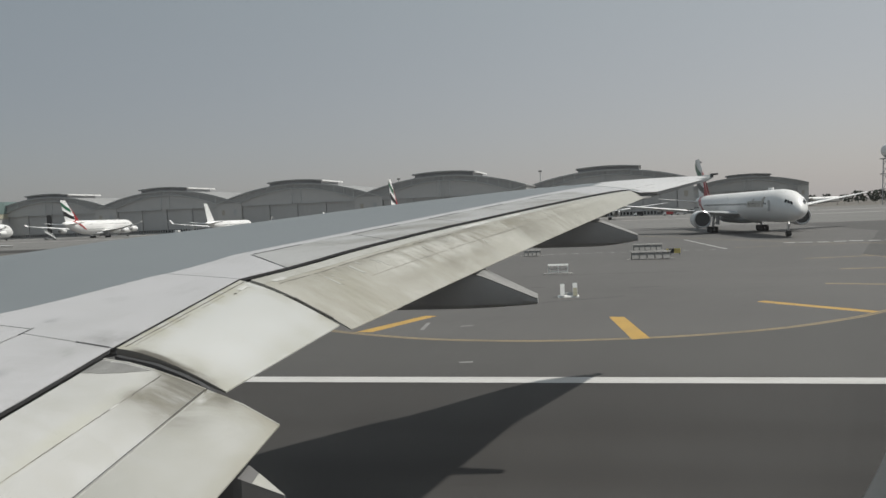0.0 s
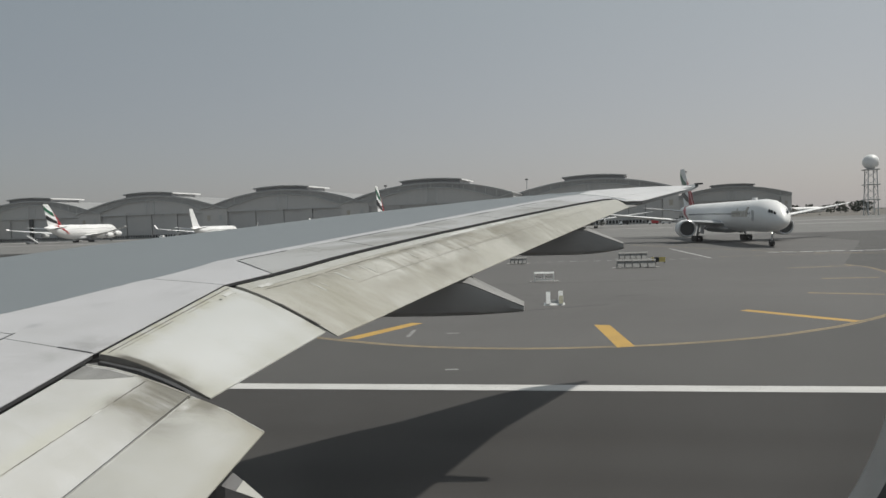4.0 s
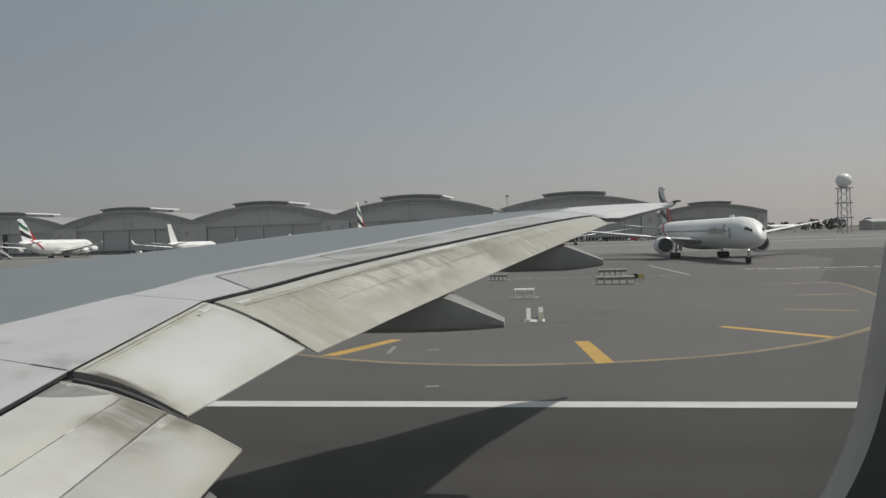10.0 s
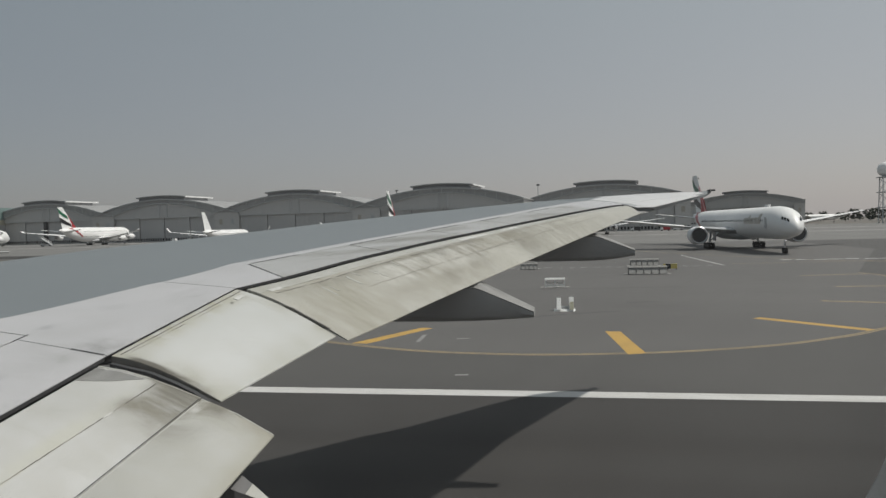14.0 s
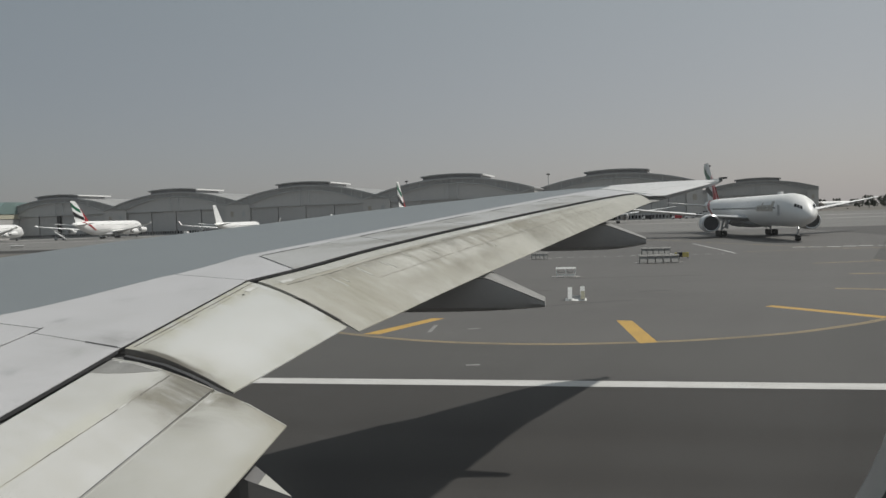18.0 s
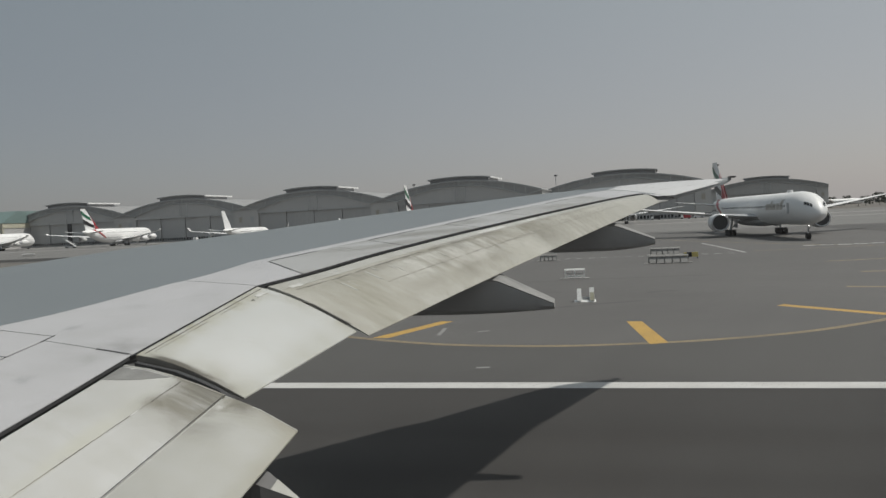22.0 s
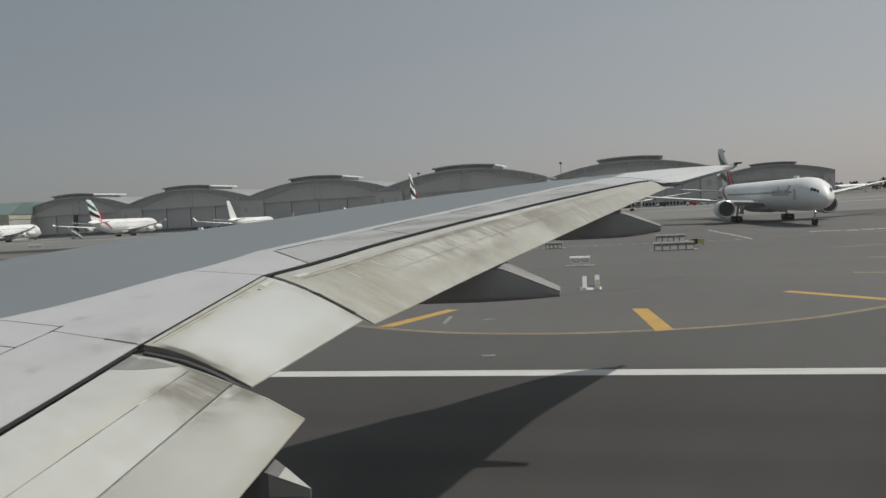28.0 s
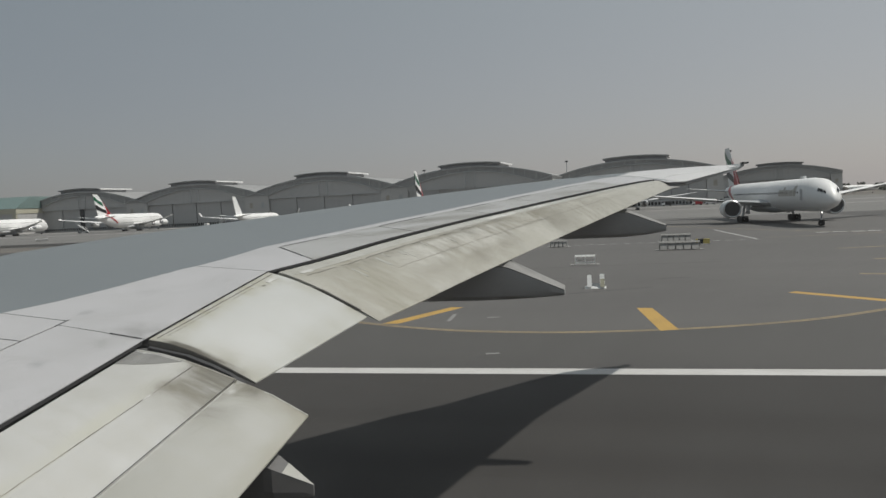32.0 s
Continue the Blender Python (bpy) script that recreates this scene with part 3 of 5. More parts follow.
for a, b in (((39.1, 8.4), (41.7, 8.5)), ((40.2, 6.3), (40.4, 5.6)), ((30.4, 4.9), (30.5, 4.3))):
    marking("worn_white_mark", ribbon([a, b], 0.25), M_WORN, "small worn white paint mark on asphalt")
bm = bmesh.new()
for k in range(14):
    y = -33 - k * 2.4
    ribbon([(116.5 + 0.5 * math.sin(k * 2.1), y), (115.9 + 0.4 * math.cos(k * 1.7), y - 1.7)], 1.0, bm=bm)
marking("painted_ground_sign", bm, M_LINE, "unreadable white painted sign across the taxiway")

for x in (17.4, 21.2):
    for k, w in enumerate((1.9, 1.3, 0.7)):
        marking("tyre_track", ribbon([(x + 0.06 * math.sin(0.13 * q), -70 + 5 * q) for q in range(36)], w, z=0.0032 + 0.0006 * k, thick=0.0005), M_TRACKS[k], "faint dark tyre track along the taxiway")

# taxiway junction further ahead
marking("yellow_guide_line", ribbon(smooth_line([(39.3, 67.3), (34.2, 66.5), (28.2, 64.8), (24.1, 62.7), (20.1, 60.6), (15.9, 57.7), (10, 52), (4, 40)]), 0.3), M_YELLOW, "bright yellow taxi guide curve")
marking("yellow_guide_line", ribbon([(120, 56), (42.4, 67.6), (23.7, 69.4), (2, 70.5)], 0.3), M_YELLOW, "bright yellow taxi guide line")
marking("yellow_guide_line", ribbon(smooth_line([(42.4, 67.7), (36.6, 69.4), (28.8, 73), (20, 82), (12, 96), (3, 120)]), 0.3), M_YELLOW, "bright yellow taxi guide curve")

# runway threshold, lead-in curves and the far edge line, passed earlier
for k in range(16):
    x = -2.72 + (k - 7.5) * 3.4 + (1.2 if k > 7 else -1.2)
    marking("threshold_stripe", ribbon([(x, -107), (x, -77)], 1.75), M_LINE, "broad white runway threshold stripe")
marking("threshold_line", ribbon([(-33, -110), (27.6, -110)], 0.9), M_LINE, "white painted line across the runway threshold")
marking("white_edge_line", ribbon([(-32.6, -110), (-32.6, 420)], 0.92), M_LINE, "broad white painted runway edge line on asphalt")
marking("yellow_guide_line", ribbon(smooth_line([(-2.7, 5), (3, -17), (9.5, -26), (16, -32), (24, -39), (31, -44), (42.5, -49.5), (62, -54), (71, -55)]), 0.45), M_YELLOW, "bold yellow lead-off curve on asphalt")
marking("yellow_guide_line", ribbon([(46, -64), (26, -66), (5.9, -67), (-12, -68)], 0.4), M_YELLOW_FADED, "worn yellow taxi guide line")
marking("yellow_guide_line", ribbon(smooth_line([(-2.7, -60), (-1.5, -80), (4, -98), (14, -112), (30, -122)]), 0.35), M_YELLOW_FADED, "worn yellow lead-in curve across the threshold stripes")
marking("yellow_guide_line", ribbon(smooth_line([(-1.5, -60), (0.3, -80), (6, -97), (16, -110), (31, -119)]), 0.35), M_YELLOW_FADED, "worn yellow lead-in curve across the threshold stripes")
for k in range(4):
    bm = bmesh.new()
    rod(bm, (8.8 + 1.35 * k, -69, 0.0), (8.8 + 1.35 * k, -69, 0.05), 0.14, 10)
    tagged(part("inset_light", bm, M_METAL), "small round metal light set in the asphalt", "ground light", "runway inset lights")

# apron and verges far off
tagged(part("apron", boxed(212, 640, -520, 900, 0.002, 0.008), M_APRON), "pale grey concrete apron before the hangars", "apron", kind="structure")
for x0, x1, y0, y1 in ((338, 346, -300, 880), (440, 452, -300, 455)):
    tagged(part("service_road", boxed(x0, x1, y0, y1, 0.01, 0.014), M_PALEROAD), "pale concrete service road on the apron", "road", kind="structure")
for k, (a, b, w) in enumerate((((58.2, -4.9), (59.0, -7.4), 0.5), ((70, 6), (72, -12), 0.3), ((49, 4), (53, -4), 0.3), ((62, 12), (60, 2), 0.4))):
    marking("tyre_mark", ribbon([a, ((a[0] + b[0]) / 2 + 0.2, (a[1] + b[1]) / 2), b], w), M_RUBBER, "faint dark rubber mark on asphalt")
for x0, x1, y0, y1, mat in ((150, 182, 60, 700, M_SAND), (186, 209, 20, 820, M_ASPHALT)):
    tagged(part("verge", boxed(x0, x1, y0, y1, 0.002, 0.006), mat), "dusty grey strip beside the apron", "verge", kind="structure")
tagged(part("verge", boxed(640, 2600, -2600, 2600, 0.002, 0.006), M_SAND), "dusty ground behind the hangars", "verge", kind="structure")
tagged(part("verge", boxed(260, 640, -1500, -522, 0.002, 0.006), M_SAND), "dusty ground beside the apron", "verge", kind="structure")
tagged(part("concrete_pad", prism([(101.5, 63, 0.002), (97.4, 43, 0.002), (162, 19, 0.002), (200, 12, 0.002), (205, 60, 0.002), (150, 66, 0.002)], (0, 0, 0.004)), M_APRON), "pale concrete island between taxiways", "pavement", kind="structure")

# ---- the aircraft that carries the camera: wing, flaps, fuselage ----
def along(table):
    xs, vs = [a for a, _ in table], [b for _, b in table]
    return lambda x: float(np.interp(x, xs, vs))


te_y = along([(0, 4.4), (4.5, 4.34), (5.9, 4.27), (8.3, 4.13), (22.5, -1.82), (23.0, -2.29), (23.2, -2.49), (23.35, -2.77), (29.2, -5.55), (29.5, -5.8)])
te_z = along([(0, 4.5), (4.5, 5.175), (5.13, 5.297), (5.9, 5.45), (8.3, 5.87), (9.3, 5.968), (9.87, 6.05), (10.5, 6.128), (11.2, 6.2), (11.9, 6.272), (12.75, 6.354), (13.7, 6.436), (14.8, 6.536), (16.0, 6.64), (17.5, 6.765), (19.2, 6.908), (21.3, 7.063), (22.5, 7.123), (23.0, 7.02), (23.2, 7.035), (23.35, 7.005), (29.2, 7.58), (29.5, 7.72)])
le_y = along([(0, 17.6), (8, 12.3), (17, 6.95), (22.8, 1.9), (27.2, -1.9), (28.4, -3.2), (29.2, -4.7), (29.5, -5.6)])
crown = along([(0, 0.3), (8, 0.13), (9.3, 0.115), (10.5, 0.04), (12, 0.02), (14.8, 0.04), (17.5, 0.085), (21.3, 0.14), (22.5, 0.18), (23.0, 0.3), (23.35, 0.35), (25, 0.31), (27, 0.23), (28.6, 0.15), (29.2, 0.09), (29.5, 0.02)])
deep = along([(0, 1.5), (8, 0.85), (17, 0.5), (23, 0.32), (28, 0.14), (29.5, 0.05)])


def wing_top(x, y):
    """Height of the wing's upper skin."""
    a, b = le_y(x), te_y(x)
    s = min(max((a - y) / (a - b), 0), 1)
    if s > 0.35:
        g = 1 - ((s - 0.35) / 0.65) ** 2
    else:
        g = 1 - 3.0 * ((0.35 - s) / 0.35) ** 2.4
    return te_z(x) + crown(x) * g


own = thing("airliner", "white and grey wide-body airliner with drooped flaps on the taxiway", "aircraft")

stations = [0, 2, 4, 5.2, 5.9, 7, 8.3, 9.5, 11, 13, 15, 17, 19, 21, 22.5, 23.0, 23.2, 23.35, 24, 25.5, 26.6, 27.2, 27.8, 28.4, 28.8, 29.2, 29.5]
chordwise = [0, 0.01, 0.03, 0.07, 0.13, 0.2, 0.28, 0.36, 0.45, 0.55, 0.65, 0.75, 0.85, 0.93, 1.0]
top, low = [], []
for x in stations:
    a, b = le_y(x), te_y(x) + (0.22 if x < 24 else 0.12 * (29.5 - x) / 5.5)
    top.append([(x, a + (b - a) * s, wing_top(x, a + (b - a) * s)) for s in chordwise])
    low.append([(x, a + (b - a) * s, wing_top(x, a) + (te_z(x) - 0.06 - wing_top(x, a)) * s - 0.02
                 - deep(x) * (math.sqrt(s) * (1 - s) * 2.2 + 0.08 * min(1, 12 * s))) for s in chordwise])
wing = part("wing_box", grid_slab(top, low), M_GREY, own, "grey painted upper wing skin", smooth=True)


def skin(name, x0, x1, fore, aft, mat, lift=0.012, thick=0.0075, label="", nx=0, ny=5, skew0=0.0, skew1=0.0):
    """A panel on the wing's upper skin between two spanwise edges; skew: how far its ends run inboard towards the trailing edge."""
    nx = nx or max(2, int((x1 - x0) / 0.6) + 1)
    up, dn = [], []
    for i in range(nx + 1):
        u = i / nx
        xf = x0 + (x1 - x0) * u
        xa = xf - (skew0 + (skew1 - skew0) * u)
        a, b = Vector((xf, fore(xf), 0)), Vector((xa, aft(xa), 0))
        line = [a.lerp(b, j / ny) for j in range(ny + 1)]
        up.append([(q.x, q.y, wing_top(q.x, q.y) + lift) for q in line])
        dn.append([(q.x, q.y, wing_top(q.x, q.y) + lift - thick) for q in line])
    return part(name, grid_slab(up, dn), mat, own, label, smooth=True)


edge = along([(0, 8.9), (4.5, 7.4), (6.4, 6.46), (6.87, 6.08), (7.36, 5.8), (7.9, 5.55), (8.6, 5.22), (9.25, 5.1), (10, 4.98), (20.5, 0.35), (22.5, -0.55), (24.5, -1.3)])   # grey skin ends here
spoiler_fore = along([(9.9, 4.72), (20.6, -0.02)])
gap = 0.015
skin("panel_seal", 0.3, 22.9, lambda x: edge(x) - 0.07, lambda x: te_y(x) + 0.2, M_SEAL_SHADE, 0.004, 0.003)
hinge = lambda x: 5.44 + 0.1 * (6.15 - x)
skin("fixed_panel", 0.3, 6.46 - gap, lambda x: edge(x), lambda x: hinge(x) + gap, M_WHITE, label="white wing panel", skew1=0.17)
skin("inboard_spoiler", 2.9, 6.16 - gap, lambda x: hinge(x) - gap, te_y, M_WHITE, label="white inboard spoiler", skew0=0.25, skew1=0.25)
skin("inboard_spoiler", 0.3, 2.9 - gap, lambda x: hinge(x) - gap, te_y, M_WHITE, label="white inboard spoiler", skew1=0.25)
skin("fixed_panel", 6.46, 8.1, edge, lambda x: min(5.44, edge(x) - 0.004), M_WHITE, label="white wing panel", skew0=0.17, nx=14, ny=2)
skin("fixed_panel", 6.16, 8.49, lambda x: min(5.44, edge(x)), te_y, M_WHITE, label="white wing panel", skew0=0.25, skew1=0.22, nx=16)
skin("seam", 5.985, 6.013, lambda x: 4.72, lambda x: 4.3, M_SEAL_SHADE, 0.0135, 0.006, "dark sealant in the panel joint", nx=1, skew0=0.09, skew1=0.09)
skin("seam", 6.12, 6.31, lambda x: 5.453, lambda x: 5.43, M_SEAL_SHADE, 0.0135, 0.006, "dark sealant in the panel joint", nx=2, ny=1)
skin("seam", 5.835, 5.849, lambda x: 6.55, lambda x: hinge(x) + 0.01, M_SEAL_SHADE, 0.0135, 0.006, "dark sealant in the panel joint", nx=1, skew0=0.13, skew1=0.13)
inner_fore = lambda x: min(4.72 + 0.443 * (9.9 - x), edge(x) - 0.01)
skin("fixed_panel", 8.5 + gap * 0.5, 9.9 - gap, edge, inner_fore, M_WHITE, label="white wing panel", ny=2)
skin("fixed_panel", 8.5 + gap * 0.5, 9.9 - gap * 1.2, inner_fore, te_y, M_WHITE, label="white wing panel", skew0=0.22, skew1=0.85)
skin("panel_strip", 9.9 - gap, 20.6, edge, lambda x: spoiler_fore(x) + gap, M_WHITE, label="white strip before the spoilers", ny=2)
cuts = [9.9, 12.0, 14.2, 16.2, 18.4, 20.6]
for a, b in zip(cuts, cuts[1:]):
    skin("spoiler", a + gap * 0.9, b - gap * 0.9, lambda x: spoiler_fore(x) - gap * 0.5, te_y, M_SPOILER, label="grimy white spoiler panel", skew0=0.85 - 0.03 * (a - 9.9), skew1=0.85 - 0.03 * (b - 9.9))
rng = random.Random(3)
for a, b in zip(cuts, cuts[1:]):
    skin("hinge_gap", a + 0.06, a + (b - a) * rng.uniform(0.4, 0.62), lambda x: spoiler_fore(x) + 0.022, lambda x: spoiler_fore(x) - 0.022, M_SEAL_SHADE, 0.0145, 0.004, "dark hinge gap before a spoiler", ny=1)
    for k in range(2):
        x = a + (b - a) * rng.uniform(0.1, 0.95)
        stop = rng.uniform(0.35, 0.75)
        skin("stain_streak", x, x + rng.uniform(0.02, 0.05), lambda q: spoiler_fore(q) - 0.03, lambda q: te_y(q) + stop, M_STREAK, 0.0135, 0.004, "faint dirt streak", nx=1, ny=4, skew0=0.45, skew1=0.45)
skin("fixed_panel", 20.6 + gap, 22.98, edge, te_y, M_WHITE, label="white wing panel", skew0=0.53)
skin("fixed_panel", 23.0, 24.4, edge, lambda x: te_y(x) + 0.66, M_TIP, label="white wing panel")
skin("outer_skin", 24.4, 29.25, lambda x: le_y(x) - 0.12 * (le_y(x) - te_y(x)), lambda x: te_y(x) + 0.66 * (29.9 - x) / 5.5, M_TIP, label="pale outer wing skin")
skin("aileron", 23.0, 28.4, lambda x: te_y(x) + 0.645 * min(1, (29.9 - x) / 5.5), te_y, M_TIP, label="white outboard aileron")
# Black lips deepen the slots' dark; shade is put into their colour.
for x0, x1, deepness in ((0.3, 5.88, 0.035), (5.9, 8.3, 0.012), (8.3, 22.4, 0.03)):
    skin("panel_lip", x0, x1, lambda x: te_y(x) + 0.24, lambda x: te_y(x) + 0.004, M_SEAL_SHADE, 0.004, deepness, "black lip for the slot's shade under the panel edge", ny=2)

def flap_point(corners, bulge, u, t, bow):
    """A point of a flap's upper skin: u along the span, t along the chord; bow: how far its fore edge arches up with the wing."""
    a0, b0, a1, b1 = map(Vector, corners)
    p = a0.lerp(a1, u).lerp(b0.lerp(b1, u), t)
    return p + Vector((0, 0, bulge * 4 * t * (1 - t) * (1 - 0.45 * t) + (bow(u) * (1 - 0.6 * t) if bow else 0)))


def flap(name, corners, mat, bulge, thick, label="", n=10, m=9, bow=None):
    """A flap between its fore edge and its trailing edge; corners: inner fore, inner aft, outer fore, outer aft."""
    up, dn = [], []
    for i in range(n + 1):
        r, q = [], []
        for j in range(m + 1):
            t = j / m
            p = flap_point(corners, bulge, i / n, t, bow)
            r.append(p)
            q.append(p - Vector((0, 0, thick * (0.35 + 0.65 * math.sin(math.pi * min(1, t * 2.2 + 0.12))) * (1 - t) + 0.012)) if t < 1 else p - Vector((0, 0, 0.012)))
        up.append(r)
        dn.append(q)
    bm = grid_slab(up, dn)
    uv = bm.loops.layers.uv.new("flap")
    bm.verts.index_update()
    size = (n + 1) * (m + 1)
    for f in bm.faces:
        for c in f.loops:
            k = c.vert.index % size
            c[uv].uv = (k // (m + 1) / n, k % (m + 1) / m)
    return part(name, bm, mat, own, label, smooth=True)


# inboard double-slotted flap
IN_FLAP = ((0.4, 4.33, 4.44), (0.4, 3.77, 3.875), (5.745, 4.235, 5.39), (5.82, 3.28, 5.095))
AFT_FLAP = ((0.4, 3.762, 3.863), (0.4, 2.66, 3.86), (5.82, 3.272, 5.085), (5.825, 2.59, 4.772))
FLAPERON = ((5.95, 4.25, 5.45), (5.98, 3.17, 5.03), (8.28, 4.115, 5.862), (8.28, 2.82, 5.27))
OUT_FLAP = ((8.36, 4.01, 5.85), (8.38, 2.70, 5.20), (22.3, -1.85, 7.07), (22.5, -2.34, 6.83))
out_bow = lambda u: te_z(8.36 + 13.94 * u) - 5.875 - 1.228 * u
flap("inboard_flap", IN_FLAP, M_FLAP_IN, 0.05, 0.3, "pale inboard flap, grimy at its outer end")
flap("aft_flap", AFT_FLAP, M_FLAP_AFT, 0.035, 0.12, "pale aft flap segment, grimy at its outer end")
flap("flaperon", FLAPERON, M_FLAP_CLEAN, 0.075, 0.3, "clean pale flaperon panel")
flap("outboard_flap", OUT_FLAP, M_FLAP, 0.07, 0.28, "stained beige outboard flap", n=28, bow=out_bow)


def on_flap(name, corners, bulge, u0, u1, t0, t1, mat, label="", lift=0.004, wave=0.0, n=14):
    """A thin strip lying on a flap: u along the span, t along the chord."""
    bow = out_bow if corners is OUT_FLAP else None
    up, dn = [], []
    for i in range(n + 1):
        u = u0 + (u1 - u0) * i / n
        w = wave * (math.sin(i * 2.3) + 0.6 * math.sin(i * 5.1))
        end = t1(u) if callable(t1) else t1 + w
        line = [flap_point(corners, bulge, u, t, bow) + Vector((0, 0, lift)) for t in (t0, t0 + (end - t0) * 0.5, end)]
        up.append(line)
        dn.append([q - Vector((0, 0, 0.003)) for q in line])
    return part(name, grid_slab(up, dn), mat, own, label)


rng = random.Random(5)
for k in range(20):
    u0 = 0.5 + 0.0245 * k
    t0 = float(np.interp(u0 + 0.012, (0.5, 0.745, 0.99), (0.523, 0.556, 0.596)))
    deepness = rng.uniform(0.004, 0.007) + (0.003 if u0 > 0.9 else 0)
    mat = M_CHIP_HIGHLIGHT if k == 15 else (M_GRIME if u0 > 0.72 and k % 4 else M_SMEAR)
    on_flap("seam", IN_FLAP, 0.05, u0, u0 + (0.018 if k == 15 else 0.0245), t0, t0 + deepness + (0.006 if k == 15 else 0), mat, wave=0.0022, n=6)
half_moon = lambda u: float(np.interp(u, (0.94, 0.946, 0.96, 0.975, 0.99, 1.0), (0.02, 0.15, 0.29, 0.38, 0.47, 0.52)))
on_flap("oil_stain", IN_FLAP, 0.05, 0.94, 0.993, 0.0, half_moon, M_OILY, "dull grey oil-stained patch", lift=0.0035, n=16)
on_flap("end_rim", IN_FLAP, 0.05, 0.996, 1.0, 0.0, 0.5, M_STRIP, lift=0.007, n=2)
on_flap("end_rim", IN_FLAP, 0.05, 0.997, 1.0, 0.5, 1.0, M_SMEAR, lift=0.006, n=2)
on_flap("end_rim", AFT_FLAP, 0.035, 0.9968, 1.0, 0.0, 1.0, M_STRIP, lift=0.006, n=2)
on_flap("seam", FLAPERON, 0.075, 0.02, 0.98, 0.05, 0.058, M_GRIME, wave=0.002)
for u0, u1, mat in ((0.06, 0.34, M_SMEAR), (0.34, 0.43, M_GRIME), (0.55, 0.74, M_SMEAR)):
    on_flap("seam", FLAPERON, 0.075, u0, u1, 0.094, 0.098, mat, wave=0.004)
end = [flap_point(FLAPERON, 0.075, 0.0, k / 9, None) for k in range(10)]
low = [p - Vector((0, 0, 0.3 * (0.35 + 0.65 * math.sin(math.pi * min(1, k / 9 * 2.2 + 0.12))) * (1 - k / 9) + 0.014)) for k, p in enumerate(end)]
part("flap_end", prism([p + Vector((-0.002, 0, -0.004)) for p in end + low[::-1]], (-0.004, 0, 0)), M_GRIME, own, "grimy end of the flaperon")
on_flap("seam", IN_FLAP, 0.05, 0.0, 1.0, 0.992, 0.999, M_SEAL_SHADE, "dark slot between the flap segments", lift=0.002, n=20)
# Thin bright strip: the edge's highlight is painted on.
on_flap("seam", AFT_FLAP, 0.035, 0.0, 0.99, 0.0, 0.011, M_CHIP_HIGHLIGHT, "bright highlight painted along the aft segment's edge", lift=0.004, n=20)
on_flap("chipped_patch", FLAPERON, 0.075, 0.86, 0.95, 0.1, 0.15, M_CHIP_HIGHLIGHT, "chipped white paint patch", lift=0.006, n=4, wave=0.004)
on_flap("chipped_patch", FLAPERON, 0.075, 0.8, 0.815, 0.135, 0.15, M_GRIME, lift=0.006, n=5, wave=0.012)
for u0, u1 in ((0.012, 0.05), (0.055, 0.085), (0.09, 0.2), (0.215, 0.245), (0.26, 0.3)):
    on_flap("seam", OUT_FLAP, 0.07, u0, u1, 0.186, 0.193, M_GRIME, wave=0.005, n=8)
for u0, u1 in ((0.1, 0.24), (0.25, 0.46), (0.48, 0.62), (0.66, 0.78)):
    on_flap("seam", OUT_FLAP, 0.07, u0, u1, 0.5, 0.507, M_SMEAR, wave=0.004, n=12)
for u0, u1, t0, t1 in ((0.335, 0.405, 0.045, 0.135), (0.452, 0.498, 0.04, 0.125), (0.012, 0.026, 0.1, 0.15)):
    on_flap("paint_patch", OUT_FLAP, 0.07, u0, u1, t0, t1, M_CHIP_HIGHLIGHT, "newer pale paint patch", lift=0.0065, n=6, wave=0.006)
rng = random.Random(11)
for k in range(14):
    u = rng.choice((0.08, 0.11, 0.14, 0.2, 0.3, 0.42, 0.55)) + rng.uniform(-0.025, 0.025)
    t = rng.uniform(0.2, 0.3) if u < 0.25 else rng.uniform(0.15, 0.6)
    on_flap("scuff", OUT_FLAP, 0.07, u, u + rng.uniform(0.001, 0.0028), t, t + rng.uniform(0.06, 0.22), M_SCUFF, lift=0.0035, wave=0.02, n=3)
on_flap("leading_strip", OUT_FLAP, 0.07, 0.0, 1.0, 0.0, 0.13, M_STRIP, "paler strip along the flap's fore edge", lift=0.003, n=24)


def bar_part(name, points, r, mat, label=""):
    bm = bmesh.new()
    for a, b in zip(points, points[1:]):
        rod(bm, a, b, r)
    return part(name, bm, mat, own, label)


# slabs under the trailing edge and between flaps; black stands in for slot shade
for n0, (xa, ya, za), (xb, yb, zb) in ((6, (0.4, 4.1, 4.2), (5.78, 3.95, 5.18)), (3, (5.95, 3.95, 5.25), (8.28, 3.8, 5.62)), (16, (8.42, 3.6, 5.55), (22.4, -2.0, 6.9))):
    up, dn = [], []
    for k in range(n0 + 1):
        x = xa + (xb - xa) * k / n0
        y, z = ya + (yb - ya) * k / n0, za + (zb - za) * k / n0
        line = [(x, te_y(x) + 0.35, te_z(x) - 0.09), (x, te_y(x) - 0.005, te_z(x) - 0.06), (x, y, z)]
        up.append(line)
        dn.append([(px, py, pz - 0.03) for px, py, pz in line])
    part("cove", grid_slab(up, dn), M_SEAL_SHADE, own, "cove slab darkened for the shade between wing and flap")
# Filler plate; its black stands in for shade inside the flap gap.
part("flap_end_rib", prism([(5.845, 4.2, 5.395), (5.845, 3.8, 5.312), (5.845, 3.55, 5.22), (5.845, 3.36, 5.135), (5.845, 3.22, 5.045), (5.845, 3.24, 4.95), (5.845, 4.2, 4.9)], (0.06, 0, 0)), M_SEAL_SHADE, own)
